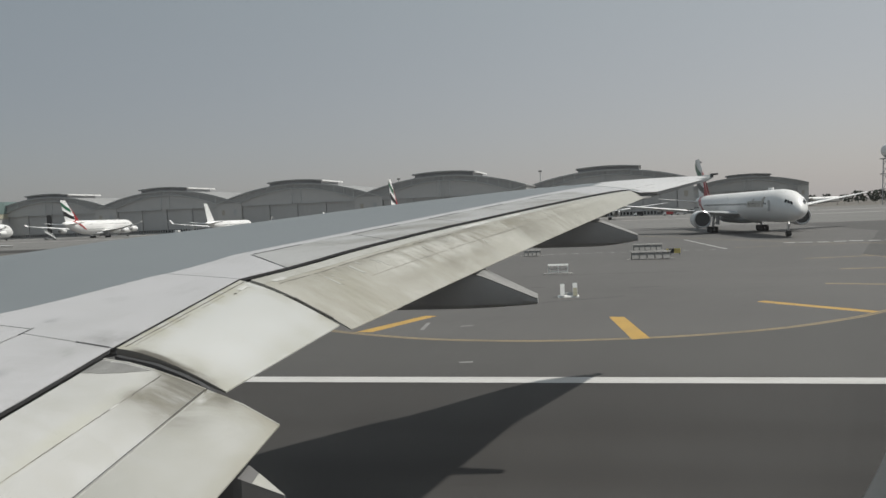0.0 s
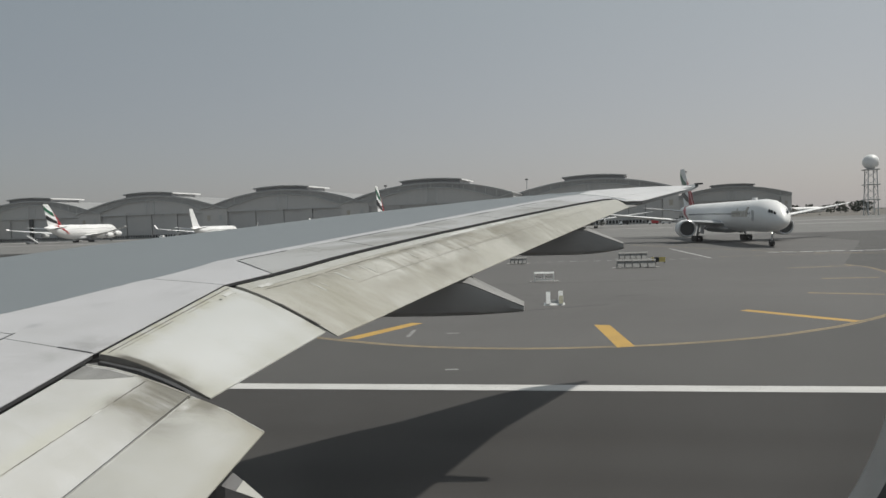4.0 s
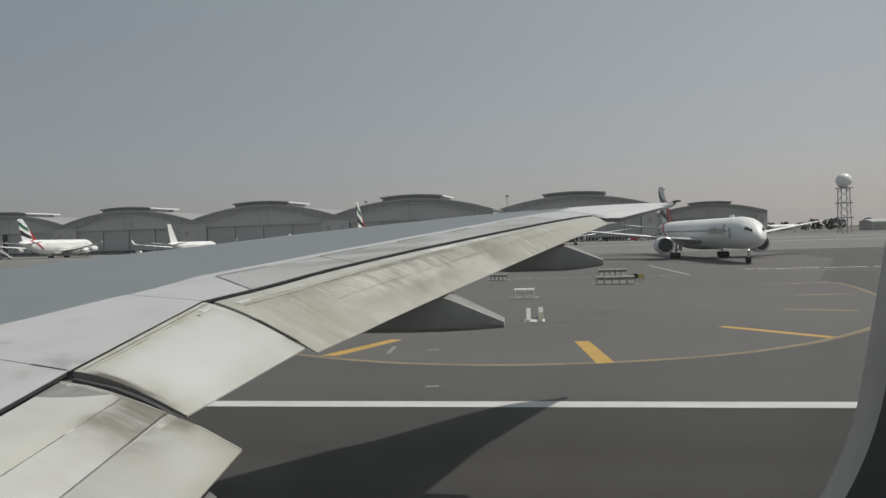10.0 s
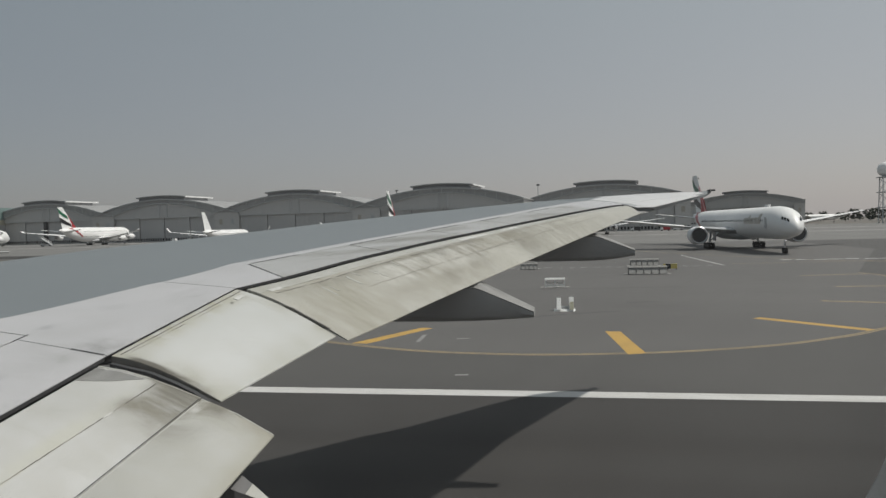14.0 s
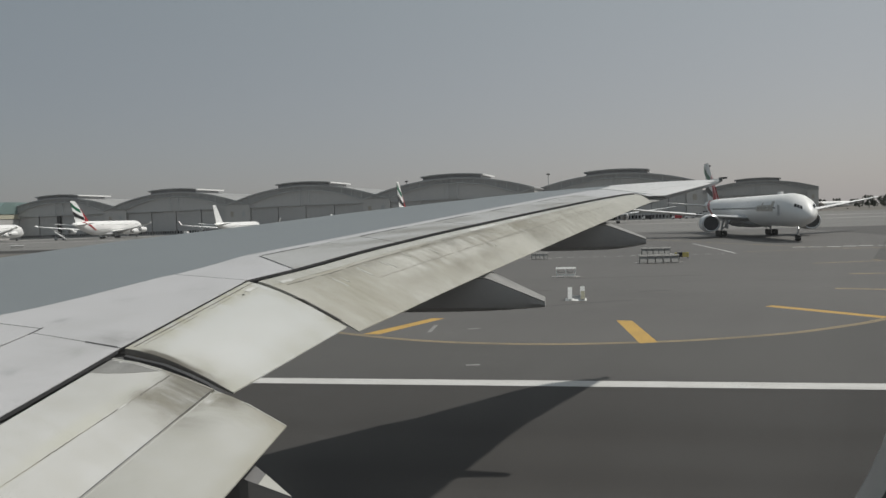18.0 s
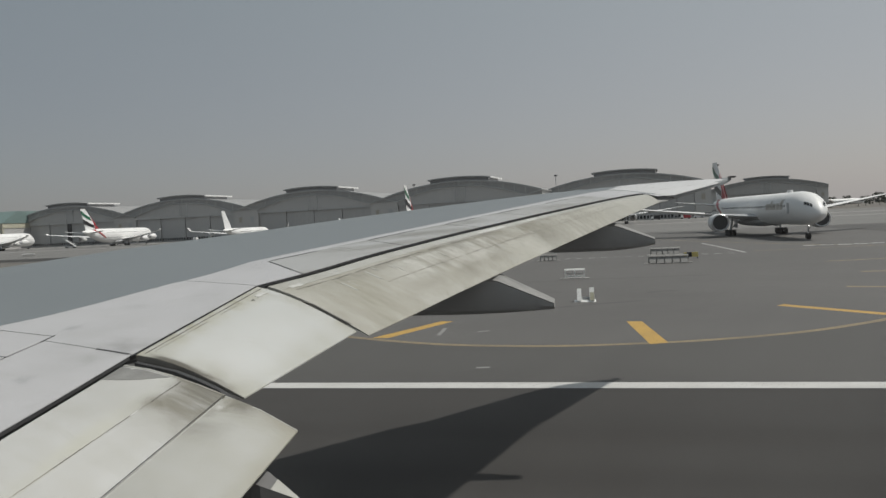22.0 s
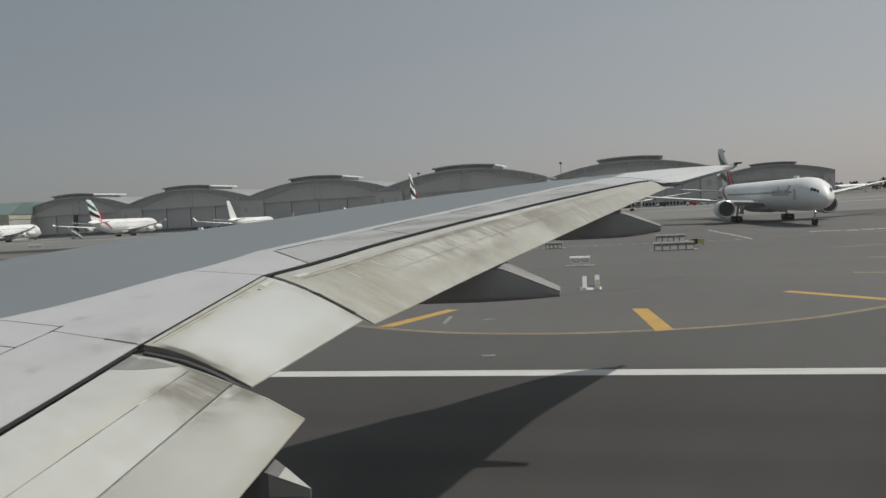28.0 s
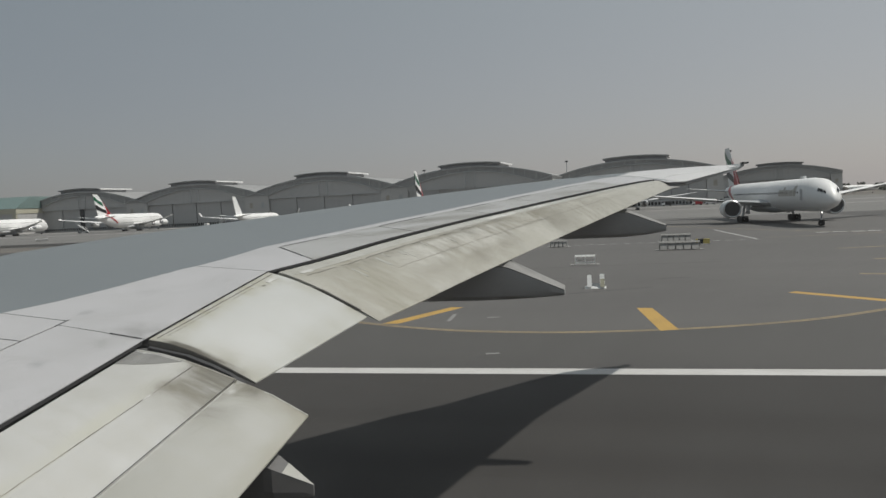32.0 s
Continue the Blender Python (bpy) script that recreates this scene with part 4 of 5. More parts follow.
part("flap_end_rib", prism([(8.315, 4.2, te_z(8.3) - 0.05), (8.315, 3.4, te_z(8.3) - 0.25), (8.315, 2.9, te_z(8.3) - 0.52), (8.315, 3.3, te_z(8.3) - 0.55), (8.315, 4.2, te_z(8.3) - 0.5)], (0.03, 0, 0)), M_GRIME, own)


for x, nose, ty, tz, ky, kz, fz, w, tip, slim in ((5.3, 6.2, 2.35, 4.25, 2.67, 4.62, 4.1, 0.16, 0.1, 0.8), (12.0, 5.6, 0.53, 5.0, 1.48, 5.6, 4.93, 0.3, 0.135, 0.45),
                                                    (18.5, 1.9, -1.76, 5.72, -0.83, 6.28, 5.6, 0.24, 0.15, 0.45)):
    L = nose - ty
    rings = []
    for k in range(57):
        t = k / 56
        y = nose - L * t
        zt = kz + (y - ky) * 0.13 if y > ky else kz + (tz + tip - kz) * (ky - y) / (ky - ty)
        zb = fz + (0.5 * (1 - t / 0.35) ** 2 if t < 0.35 else 0) + (max(0, t - 0.66) / 0.34) ** 2 * (tz - fz)
        back = min(1, max(0, (ky + 0.3 - y) / (ky + 0.3 - ty)))
        hw = w * (0.3 + 0.7 * math.sin(math.pi * min(0.5, 0.1 + t * 0.8))) * (1 - slim * back)
        h = max(zt - zb, 0.06)
        if x < 6:
            d, b = min(0.2, 0.004 + 0.66 * (y - ty)), min(0.05, 0.15 * (y - ty))
            rings.append([(x, y, zt), (x - d, y, zt - b), (x - d, y, zb + h * 0.4), (x - d * 0.7, y, zb + h * 0.12), (x - d * 0.3, y, zb),
                          (x + 0.01, y, zb + h * 0.05), (x + 0.02, y, zb + h * 0.4), (x + 0.02, y, zt - 0.05 * h), (x + 0.01, y, zt - 0.01)])
            continue
        bevel = 0.1 * w / 0.3 * (1 - 0.6 * back) if y < ky + 0.6 else 0.05 * h
        rings.append([(x - hw * 0.35, y, zt), (x - hw, y, zt - bevel), (x - hw, y, zb + h * 0.4), (x - hw * 0.7, y, zb + h * 0.12), (x, y, zb),
                      (x + hw * 0.7, y, zb + h * 0.12), (x + hw, y, zb + h * 0.4), (x + hw, y, zt - 0.05 * h), (x + hw * 0.8, y, zt)])
    part("flap_fairing", loft(rings), M_POD if x < 6 else M_FAIRING, own, "grey canoe-shaped flap track fairing", smooth=x > 6)
    aft = [g for g in rings if g[0][1] < ky + (0.25 if x > 6 else -0.1)]
    rise = 1.0 if x > 6 else 0.2
    part("fairing_cap", grid_slab([[Vector(g[k]) + Vector((-0.012 * rise if k == 1 else 0, 0, (0.03 if k == 0 else 0.022) * rise)) for k in (1, 0, 8)] for g in aft], [[Vector(g[k]) + Vector((0, 0, 0.002)) for k in (1, 0, 8)] for g in aft]), M_STRIP if x < 6 else M_CAP, own, "pale top of the fairing tail", smooth=True)

# hidden plate between flap end and aileron, added to close the wing's shadow
part("closing_plate", prism([(21.9, -1.4, 6.9), (21.9, -2.05, 6.78), (22.5, -2.33, 6.82), (23.3, -2.68, 6.86), (23.3, -2.2, 6.9), (22.6, -1.6, 6.93)], (0, 0, 0.03)), M_FAIRING, own, "hidden grey plate that fills the wing's shadow")

# wing tip light and static wicks
part("tip_light", boxed(29.35, 29.75, -5.95, -5.7, 7.72, 7.78), M_BLACK, own, "small dark wing tip fitting")
bar_part("flap_bracket", [(22.35, -1.8, 7.1), (22.55, -1.88, 7.1), (23.0, -2.31, 7.0), (23.2, -2.51, 7.015), (23.42, -2.85, 6.965)], 0.026, M_BLACK, "dark flap end bracket")

# ---- hangars ----
HALF, VALLEY, CROWN, DEPTH = 56.1, 24.0, 32.8, 95.0
DOORS, HEAD = 45.5, 18.3       # half width and height of the door opening


def arch(y):
    return VALLEY + (CROWN - VALLEY) * (1 - (y / HALF) ** 2)


def chord(y):
    """The lower chord of the front truss, which springs from the door's corners."""
    return 20.6 + 8.6 * (1 - (y / DOORS) ** 2)


def hangar(open_leaf, gap_plate):
    """A barrel-roofed hangar: local x goes back into the building, y along the front."""
    h = thing("hangar", "large grey aircraft hangar with curved roof and raised monitor", "hangar", "row of hangars")
    ys = [-HALF + 2 * HALF * i / 32 for i in range(33)]
    part("roof", grid_slab([[(x, y, arch(y)) for y in ys] for x in (-4, 30, 60, DEPTH)], [[(x, y, arch(y) - 0.9) for y in ys] for x in (-4, 30, 60, DEPTH)]), M_ROOFTOP, h, "curved grey sheet roof")
    yi = [-DOORS + 2 * DOORS * i / 24 for i in range(25)]
    wall = lambda x: [[(x, y, HEAD + 0.8) for y in yi], [(x, y, chord(y) + 0.3) for y in yi]]
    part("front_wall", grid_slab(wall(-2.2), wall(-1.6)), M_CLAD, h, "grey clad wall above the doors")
    for a, b in ((-DOORS, -3.6), (3.6, DOORS)):
        part("door_header", boxed(-2.6, -1.7, a, b, HEAD, HEAD + 0.78), M_STEEL, h, "light steel door header")
    for s in (-1, 1):
        part("mullion", boxed(-2.75, -2.21, s * 3.6 - 0.35, s * 3.6 + 0.35, HEAD + 0.8, chord(3.6)), M_STEEL, h)
    part("centre_panel", boxed(-2.5, -2.21, -3.2, 3.2, HEAD, chord(3.2)), M_DOOR, h, "darker central panel over the doors")
    leaves = 8
    w = 2 * DOORS / leaves
    for i in range(leaves):
        y0 = -DOORS + i * w
        if i == open_leaf:
            continue
        x = -1.4 + (i % 2) * 0.7
        leaf = part("hangar_door_leaf", boxed(x, x + 0.5, y0 + 0.1, y0 + w - 0.1, 0.02, HEAD - 0.02), M_DOOR, h)
        for k in range(5):
            part("door_window", boxed(x - 0.05, x - 0.004, y0 + 0.5 + k * w / 5.1, y0 + 0.5 + k * w / 5.1 + 1.4, 0.7, 2.9), M_GLASS, leaf)
    part("inner_back", boxed(58, 58.6, -HALF + 1, HALF - 1, 0, 22), M_DARK, h)
    # sheeting and lattice between the roof edge and the lower chord
    low = lambda y: chord(y) + 0.3 if abs(y) < DOORS else 20.9
    yg = sorted(set(ys + [-DOORS, DOORS]))
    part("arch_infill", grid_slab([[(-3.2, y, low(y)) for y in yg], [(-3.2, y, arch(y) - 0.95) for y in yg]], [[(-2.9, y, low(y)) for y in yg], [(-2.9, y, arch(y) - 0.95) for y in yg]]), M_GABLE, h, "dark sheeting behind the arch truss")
    bm = bmesh.new()
    line = [(-4.0, y, chord(y)) for y in yi]
    for a, b in zip(line, line[1:]):
        rod(bm, a, b, 0.3, 4)
    for s in (-1, 1):
        rod(bm, (-4.0, s * DOORS, 20.6), (-4.0, s * (HALF - 0.2), arch(HALF) - 0.6), 0.26, 4)
    part("front_truss", bm, M_STEEL, h, "pale steel arch chord under the roof edge")
    for y in (-45.5, -38, -30.5, -23, -15.3, -7.6, 0, 7.6, 15.3, 23, 30.5, 38, 45.5):
        bm = bmesh.new()
        rod(bm, (-4.0, y, chord(y)), (-4.0, y, arch(y) - 0.5), 0.16, 4)
        part("truss_post", bm, M_STEEL, h)
    part("roof_fascia", grid_slab([[(-4.25, y, arch(y) + 0.1) for y in ys], [(-4.25, y, arch(y) - 0.9) for y in ys]], [[(-4.02, y, arch(y) + 0.1) for y in ys], [(-4.02, y, arch(y) - 0.9) for y in ys]]), M_ROOF, h, "grey roof edge")
    # roof monitor
    lid = lambda y: 35.7 - 0.0026 * y * y
    ym = [-20.5 + 41 * i / 10 for i in range(11)]
    part("monitor_wall", grid_slab([[(-3.4, y, arch(y) - 0.2) for y in ym], [(-3.4, y, lid(y) - 0.7) for y in ym]], [[(26, y, arch(y) - 0.2) for y in ym], [(26, y, lid(y) - 0.7) for y in ym]]), M_LOUVRE, h, "grey louvred roof monitor")
    for k in range(5):
        z = (k + 0.5) / 5
        line = [(-3.45, y, arch(y) + 0.1 + (lid(y) - 0.8 - arch(y)) * z) for y in ym]
        part("louvre", grid_slab([line, [(-3.7, y, q - 0.25) for _, y, q in line]], [[(-3.45, y, q - 0.06) for _, y, q in line], [(-3.7, y, q - 0.31) for _, y, q in line]]), M_LOUVRE, h)
    for s in (-1, 1):
        part("clerestory", boxed(-4.0, 31.0, s * 22.1 - 0.09, s * 22.1 + 0.09, 33.5, 34.5), M_PLANE, h, "white clerestory strip")
    yr = [-22 + 44 * i / 10 for i in range(11)]
    part("monitor_roof", grid_slab([[(x, y, lid(y)) for y in yr] for x in (-5, 31)], [[(x, y, lid(y) - 0.65) for y in yr] for x in (-5, 31)]), M_ROOF, h, "low curved grey monitor roof")
    # flat-topped blocks on both sides of the doors
    for s in (-1, 1):
        y0, y1 = sorted((s * (DOORS + 0.2), s * (HALF - 0.1)))
        annex = part("annex", boxed(-2.6, DEPTH - 2, y0, y1, 0, 21.2), M_ANNEX, h, "paler flat-topped side block")
        part("annex_emblem", boxed(-2.72, -2.61, s * 51 - 1.3, s * 51 + 1.3, 12.0, 16.0), M_BELLY if s > 0 else M_EMBLEM, h, "small painted emblem as a plain patch")
        for k in range(4):
            part("annex_window", boxed(-2.68, -2.61, y0 + 0.8 + k * 2.5, y0 + 2.5 + k * 2.5, 0.9, 3.0), M_GLASS, annex)
        part("annex_coping", boxed(-2.9, DEPTH - 2, y0, y1, 21.2, 21.5), M_STEEL, annex)
    for s in (-1, 1):
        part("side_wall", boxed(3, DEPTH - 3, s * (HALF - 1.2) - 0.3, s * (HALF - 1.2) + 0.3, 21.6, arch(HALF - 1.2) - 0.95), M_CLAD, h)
    if gap_plate:
        # Dark plate before the closed leaves; the gap's shade is its colour.
        part("open_door_gap", boxed(-1.7, -1.45, -0.6, 3.6, 0.05, HEAD - 0.05), M_DARK, h, "dark plate painted for a door gap's shade")
    return h


ROW, PITCH = 6.25, 112.0         # how far the row is turned, and from hangar to hangar
row_along, row_back = Vector((-math.sin(radians(ROW)), -math.cos(radians(ROW)), 0)), Vector((math.cos(radians(ROW)), -math.sin(radians(ROW)), 0))


def in_row(k, back=4.0):
    """A place in the hangar row: k hangars along from the first, so far behind the roof edge."""
    return Vector((500.0, 359.9, 0)) + row_along * PITCH * (k - 0.5) + row_back * back


first = hangar(None, True)
first.matrix_basis = pose(*in_row(0), 0, 0, -ROW)
tagged(first, "large grey aircraft hangar with a dark plate as its door gap")
plain_one = hangar(None, False)
plain_one.matrix_basis = pose(*in_row(1), 0, 0, -ROW)
for k in (2, 3):
    copy_thing(plain_one, pose(*in_row(k), 0, 0, -ROW))
ajar = hangar(4, False)
ajar.matrix_basis = pose(*in_row(3.95, 48), 0, 0, -ROW)
tagged(ajar, "large grey aircraft hangar with one door leaf open and dark inside")
lone = copy_thing(plain_one, pose(778.0, -187.0, 0, 0, 0, -12))
tagged(lone, "large grey aircraft hangar standing back from the row")
for k in (2.5, 3.5, 4.5):
    m = thing("floodlight_mast", "slender mast with a small lamp ring behind the hangar roofs", "mast", "floodlight masts", in_row(k, 66))
    bm = bmesh.new()
    rod(bm, (0, 0, 0), (0, 0, 35), 0.35)
    part("pole", bm, M_STEEL, m)
    bm = bmesh.new()
    rod(bm, (0, 0, 35), (0, 0, 35.9), 1.3, 10)
    part("lamp_ring", bm, M_BLACK, m, "dark lamp ring")

# long cream building at the row's end
c = thing("cream_hangar", "long cream building with a green band roof and wide grey bays", "building")
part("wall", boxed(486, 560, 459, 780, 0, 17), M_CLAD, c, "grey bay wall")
part("cream_band", boxed(484.6, 561, 458.6, 781, 17, 21), M_CREAM, c, "cream band over the bays")
part("green_roof", grid_slab([[(484, y, 21.02), (500, y, 31), (545, y, 31), (562, y, 21.02)] for y in (458.2, 782)], [[(484, y, 21.0), (500, y, 21.0), (545, y, 21.0), (562, y, 21.0)] for y in (458.2, 782)]), M_GREENROOF, c, "green sheet roof band")
for k in range(10):
    part("column", boxed(484.7, 486.2, 459 + k * 35, 462.5 + k * 35, 0, 16.98), M_CREAM, c, "cream column")
    part("bay_door", boxed(485.6, 485.99, 464 + k * 35, 492.5 + k * 35, 0.02, 12.5), M_DOOR, c)

# ---- other airliners ----
def blade(root, tip, thick, n=6):
    """A wing-like slab: root and tip are (leading, trailing) points; thick is its depth at the root (a vector)."""
    (a, b), (c, d) = [tuple(map(Vector, e)) for e in (root, tip)]
    thick = Vector(thick)
    rings = []
    for k in range(n + 1):
        t = k / n
        p, q = a.lerp(c, t), b.lerp(d, t)
        w = thick * (1 - 0.75 * t)
        rings.append([p, p.lerp(q, 0.12) + w * 0.42, p.lerp(q, 0.4) + w * 0.5, q + w * 0.04, q - w * 0.04, p.lerp(q, 0.4) - w * 0.5, p.lerp(q, 0.12) - w * 0.42])
    return loft(rings)


def wheel_set(bm, x, y, r, pairs, gap):
    for k in range(pairs):
        for s in (-1, 1):
            cx = x + (k - (pairs - 1) / 2) * r * 2.35
            rod(bm, (cx, y + s * gap - 0.24 * s - 0.2, r), (cx, y + s * gap + 0.2 - 0.24 * s, r), r, 14)


def airliner(label, L, r, tall, zc, span, fin_top, engines, stripes="flag", winglet=0.0, lights=False, group=""):
    """An airliner that stands on its wheels; local +x ahead, the nose at the origin."""
    a = thing("airliner", label, "aircraft", group)
    prof = [(0, 0.02, -0.35), (0.004, 0.2, -0.33), (0.012, 0.38, -0.28), (0.03, 0.62, -0.18), (0.055, 0.82, -0.08), (0.085, 0.95, -0.02), (0.12, 1, 0), (0.3, 1, 0), (0.5, 1, 0),
            (0.64, 1, 0), (0.72, 0.95, 0.05), (0.8, 0.82, 0.17), (0.87, 0.62, 0.33), (0.93, 0.4, 0.48), (0.975, 0.2, 0.6), (1.0, 0.05, 0.64)]
    rings = [[(-L * t, r * s * math.cos(u), zc + tall * c + tall * s * math.sin(u)) for u in [math.tau * k / 28 for k in range(28)]] for t, s, c in prof]
    part("fuselage", loft(rings), M_PLANE, a, smooth=True)

    def side(t, lift):
        """Half width of the hull at that length and height over its middle."""
        s = float(np.interp(t, [p[0] for p in prof], [p[1] for p in prof]))
        c = float(np.interp(t, [p[0] for p in prof], [p[2] for p in prof]))
        h = (lift - c) / max(s, 0.01)
        return r * s * math.sqrt(max(0.0, 1 - min(1, h * h)))

    def hull(t, u, off):
        """A point off the hull's skin: t along the length, u round it in degrees."""
        s, c = (float(np.interp(t, [p[0] for p in prof], [p[k] for p in prof])) for k in (1, 2))
        u = radians(u)
        return Vector((-L * t, (r * s + off) * math.cos(u), zc + tall * c + (tall * s + off) * math.sin(u)))

    def decal(name, t0, t1, u0, u1, mat, label="", off=0.035, parent=None, lean=0.0, n=3, m=3):
        up = [[hull(t0 + (t1 - t0) * i / n + lean * j / m, u0 + (u1 - u0) * j / m, off) for j in range(m + 1)] for i in range(n + 1)]
        dn = [[hull(t0 + (t1 - t0) * i / n + lean * j / m, u0 + (u1 - u0) * j / m, off - 0.03) for j in range(m + 1)] for i in range(n + 1)]
        return part(name, grid_slab(up, dn), mat, parent or a, label)

    # cockpit windows
    lo, hi = (32, 47) if tall < 4 else (8, 20)
    for s in (0, 1):
        flip = (lambda u: 180 - u) if s else (lambda u: u)
        for t0, t1, lift in ((0.0165, 0.0235, 9), (0.0239, 0.031, 4), (0.0314, 0.0385, 0)):
            decal("cockpit_window", t0, t1, flip(lo + lift), flip(hi + lift), M_GLASS, "dark cockpit window", lean=0.003)
    # cabin windows and doors
    decks = (0.16,) if tall < 4 else (-0.22, 0.42)
    for s in (-1, 1):
        for h in decks:
            bm = bmesh.new()
            n = 62
            for k in range(n):
                t = 0.12 + 0.62 * k / n
                y = s * side(t, h)
                box(bm, -L * t - 0.13, -L * t + 0.13, min(y - 0.05 * s, y + 0.015 * s), max(y - 0.05 * s, y + 0.015 * s), zc + tall * h - 0.19, zc + tall * h + 0.19)
            part("window_row", bm, M_GLASS, a, "row of small dark cabin windows")
    # belly fairing, wings
    part("belly_fairing", loft([[(-L * t, r * w * math.cos(u), zc - tall * 0.82 + tall * 0.36 * w * math.sin(u)) for u in [math.tau * k / 16 for k in range(16)]]
                                for t, w in ((0.32, 0.2), (0.36, 0.8), (0.42, 1.0), (0.54, 1.0), (0.6, 0.75), (0.65, 0.2))]), M_BELLY, a, smooth=True)
    zr = zc - tall * 0.5
    for s in (-1, 1):
        yt = s * span / 2
        root = ((-0.345 * L, s * r * 0.7, zr), (-0.53 * L, s * r * 0.7, zr - 0.2))
        kink = ((-0.345 * L - 0.34 * span / 2 * 0.64, s * span / 2 * 0.36, zr + 0.09 * span / 2 * 0.36), (-0.54 * L, s * span / 2 * 0.36, zr + 0.08 * span / 2 * 0.36))
        tip = ((-0.345 * L - 0.66 * span / 2, yt, zr + 0.115 * span / 2), (-0.345 * L - 0.72 * span / 2, yt, zr + 0.115 * span / 2))
        bm = blade(root, kink, (0, 0, 0.032 * L * (0.6 if engines == 2 else 1.0)))
        w = part("wing", bm, M_PLANE if engines == 4 or stripes == "plain" else M_BELLY, a, "pale wing", smooth=True)
        part("outer_wing", blade(kink, tip, (0, 0, 0.032 * L * (0.33 if engines == 2 else 0.5))), M_PLANE, w, smooth=True)
        if winglet:
            p, q = Vector(tip[0]), Vector(tip[1])
            up = Vector((-1.2, s * 0.5 * winglet, winglet))
            part("winglet", blade((p, q), (p + up, q + up * 0.9), (0, 0.2, 0)), M_PLANE, w)
        for f in (0.22, 0.5, 0.68):
            p = Vector(kink[1]).lerp(Vector(tip[1]), f)
            part("flap_fairing", loft([[(p.x + dx, p.y + 0.3 * k * math.cos(u), p.z - 0.35 + 0.35 * k * math.sin(u)) for u in [math.tau * i / 8 for i in range(8)]] for dx, k in ((2.6, 0.2), (1.2, 0.9), (0, 1), (-1.6, 0.3))]), M_BELLY, w)
    # engines
    spots = (0.31,) if engines == 2 else (0.375, 0.64)
    er = 1.75 if engines == 4 else 1.9 if L > 45 else 1.15
    for s in (-1, 1):
        for f in spots:
            y = s * span / 2 * f
            x = -0.345 * L - 0.34 * span / 2 * (f / 0.36) * 0.64 + 0.045 * L if f <= 0.4 else -0.345 * L - 0.66 * span / 2 * f + 0.05 * L
            z = zr + 0.09 * span / 2 * f - er * 0.92
            z = max(z, er + 0.75)
            e = thing("engine", "", "")
            e.parent = a
            ring = lambda dx, k: [(x + dx, y + er * k * math.cos(u), z + er * k * math.sin(u)) for u in [math.tau * i / 24 for i in range(24)]]
            part("nacelle", loft([ring(1.6, 0.8), ring(1.75, 0.86), ring(1.7, 0.93), ring(1.3, 1.0), ring(-0.5, 1.02), ring(-2.2, 0.92), ring(-3.6, 0.74), ring(-3.62, 0.6)], False), M_PLANE, e, smooth=True)
            part("intake_lip", loft([ring(1.45, 0.79), ring(1.72, 0.82), ring(1.8, 0.88), ring(1.62, 0.965)], False), M_METAL, e, "bright metal intake lip", smooth=True)
            part("intake", loft([ring(1.55, 0.79), ring(0.3, 0.76), ring(0.28, 0.2)], True), M_DARK, e)
            part("spinner", loft([ring(0.27, 0.26), ring(0.75, 0.12), ring(0.95, 0.02)]), M_BELLY, e, smooth=True)
            part("core_nozzle", loft([ring(-3.3, 0.55), ring(-4.6, 0.4), ring(-5.4, 0.12)]), M_METAL, e, smooth=True)
            part("pylon", boxed(x - 4.2, x + 0.4, y - 0.22, y + 0.22, z + er * 0.8, max(z + er * 1.25, zr + 0.09 * span / 2 * f)), M_BELLY, e)
    # tail
    zt = zc + tall * 0.8
    fore, sweep = (0.775, 0.945) if engines == 4 else (0.815, 0.945)
    fr = ((-L * fore, 0, zt), (-L * 0.955, 0, zt + tall * 0.05))
    ft = ((-L * sweep, 0, fin_top), (-L * sweep - L * 0.062, 0, fin_top))
    fin = part("tail_fin", blade(fr, ft, (0, 0.75, 0)), M_BLACK if stripes == "band" else M_PLANE, a, "dark swept tail fin" if stripes == "band" else "white swept tail fin", smooth=True)

    def on_fin(u, v, s):
        p = Vector(fr[0]).lerp(Vector(ft[0]), v)
        q = Vector(fr[1]).lerp(Vector(ft[1]), v)
        off = 0.33 * (1 - 0.75 * v) * (1.05 if 0.15 < u < 0.7 else 0.75) + 0.05
        return p.lerp(q, u) + Vector((0, s * off, 0))

    if stripes == "flag":
        bands = ((M_GREEN, ((1, 0.93), (1, 0.73), (0.6, 0.55), (0.22, 0.44), (0.14, 0.62), (0.5, 0.73))), (M_BLACK, ((1, 0.52), (1, 0.28), (0.6, 0.17), (0.3, 0.1), (0.22, 0.24), (0.55, 0.35))),
                 (M_RED, ((0.0, 0.72), (0.0, 0.0), (0.38, 0.0), (0.2, 0.2), (0.1, 0.45))))
    elif stripes == "grey":
        bands = ((M_BELLY, ((0.05, 0.9), (0.05, 0.1), (0.45, 0.1), (0.3, 0.9))), (M_BLACK, ((1, 0.7), (1, 0.3), (0.4, 0.1), (0.35, 0.35))))
    else:
        bands = ()
    if stripes == "band":
        for s in (0, 1):
            flip = (lambda u: 180 - u) if s else (lambda u: u)
            for t0, t1 in ((0.43, 0.53), (0.535, 0.6), (0.605, 0.65)):
                decal("hull_stripe", t0, t1, flip(-25), flip(80), M_RED, "red painted hull band", lean=0.04, m=8)
    for mat, outline in bands:
        for s in (-1, 1):
            part("tail_stripe", prism([on_fin(u, v, s) for u, v in outline], (0, s * 0.02, 0)), mat, fin, "painted tail stripe")
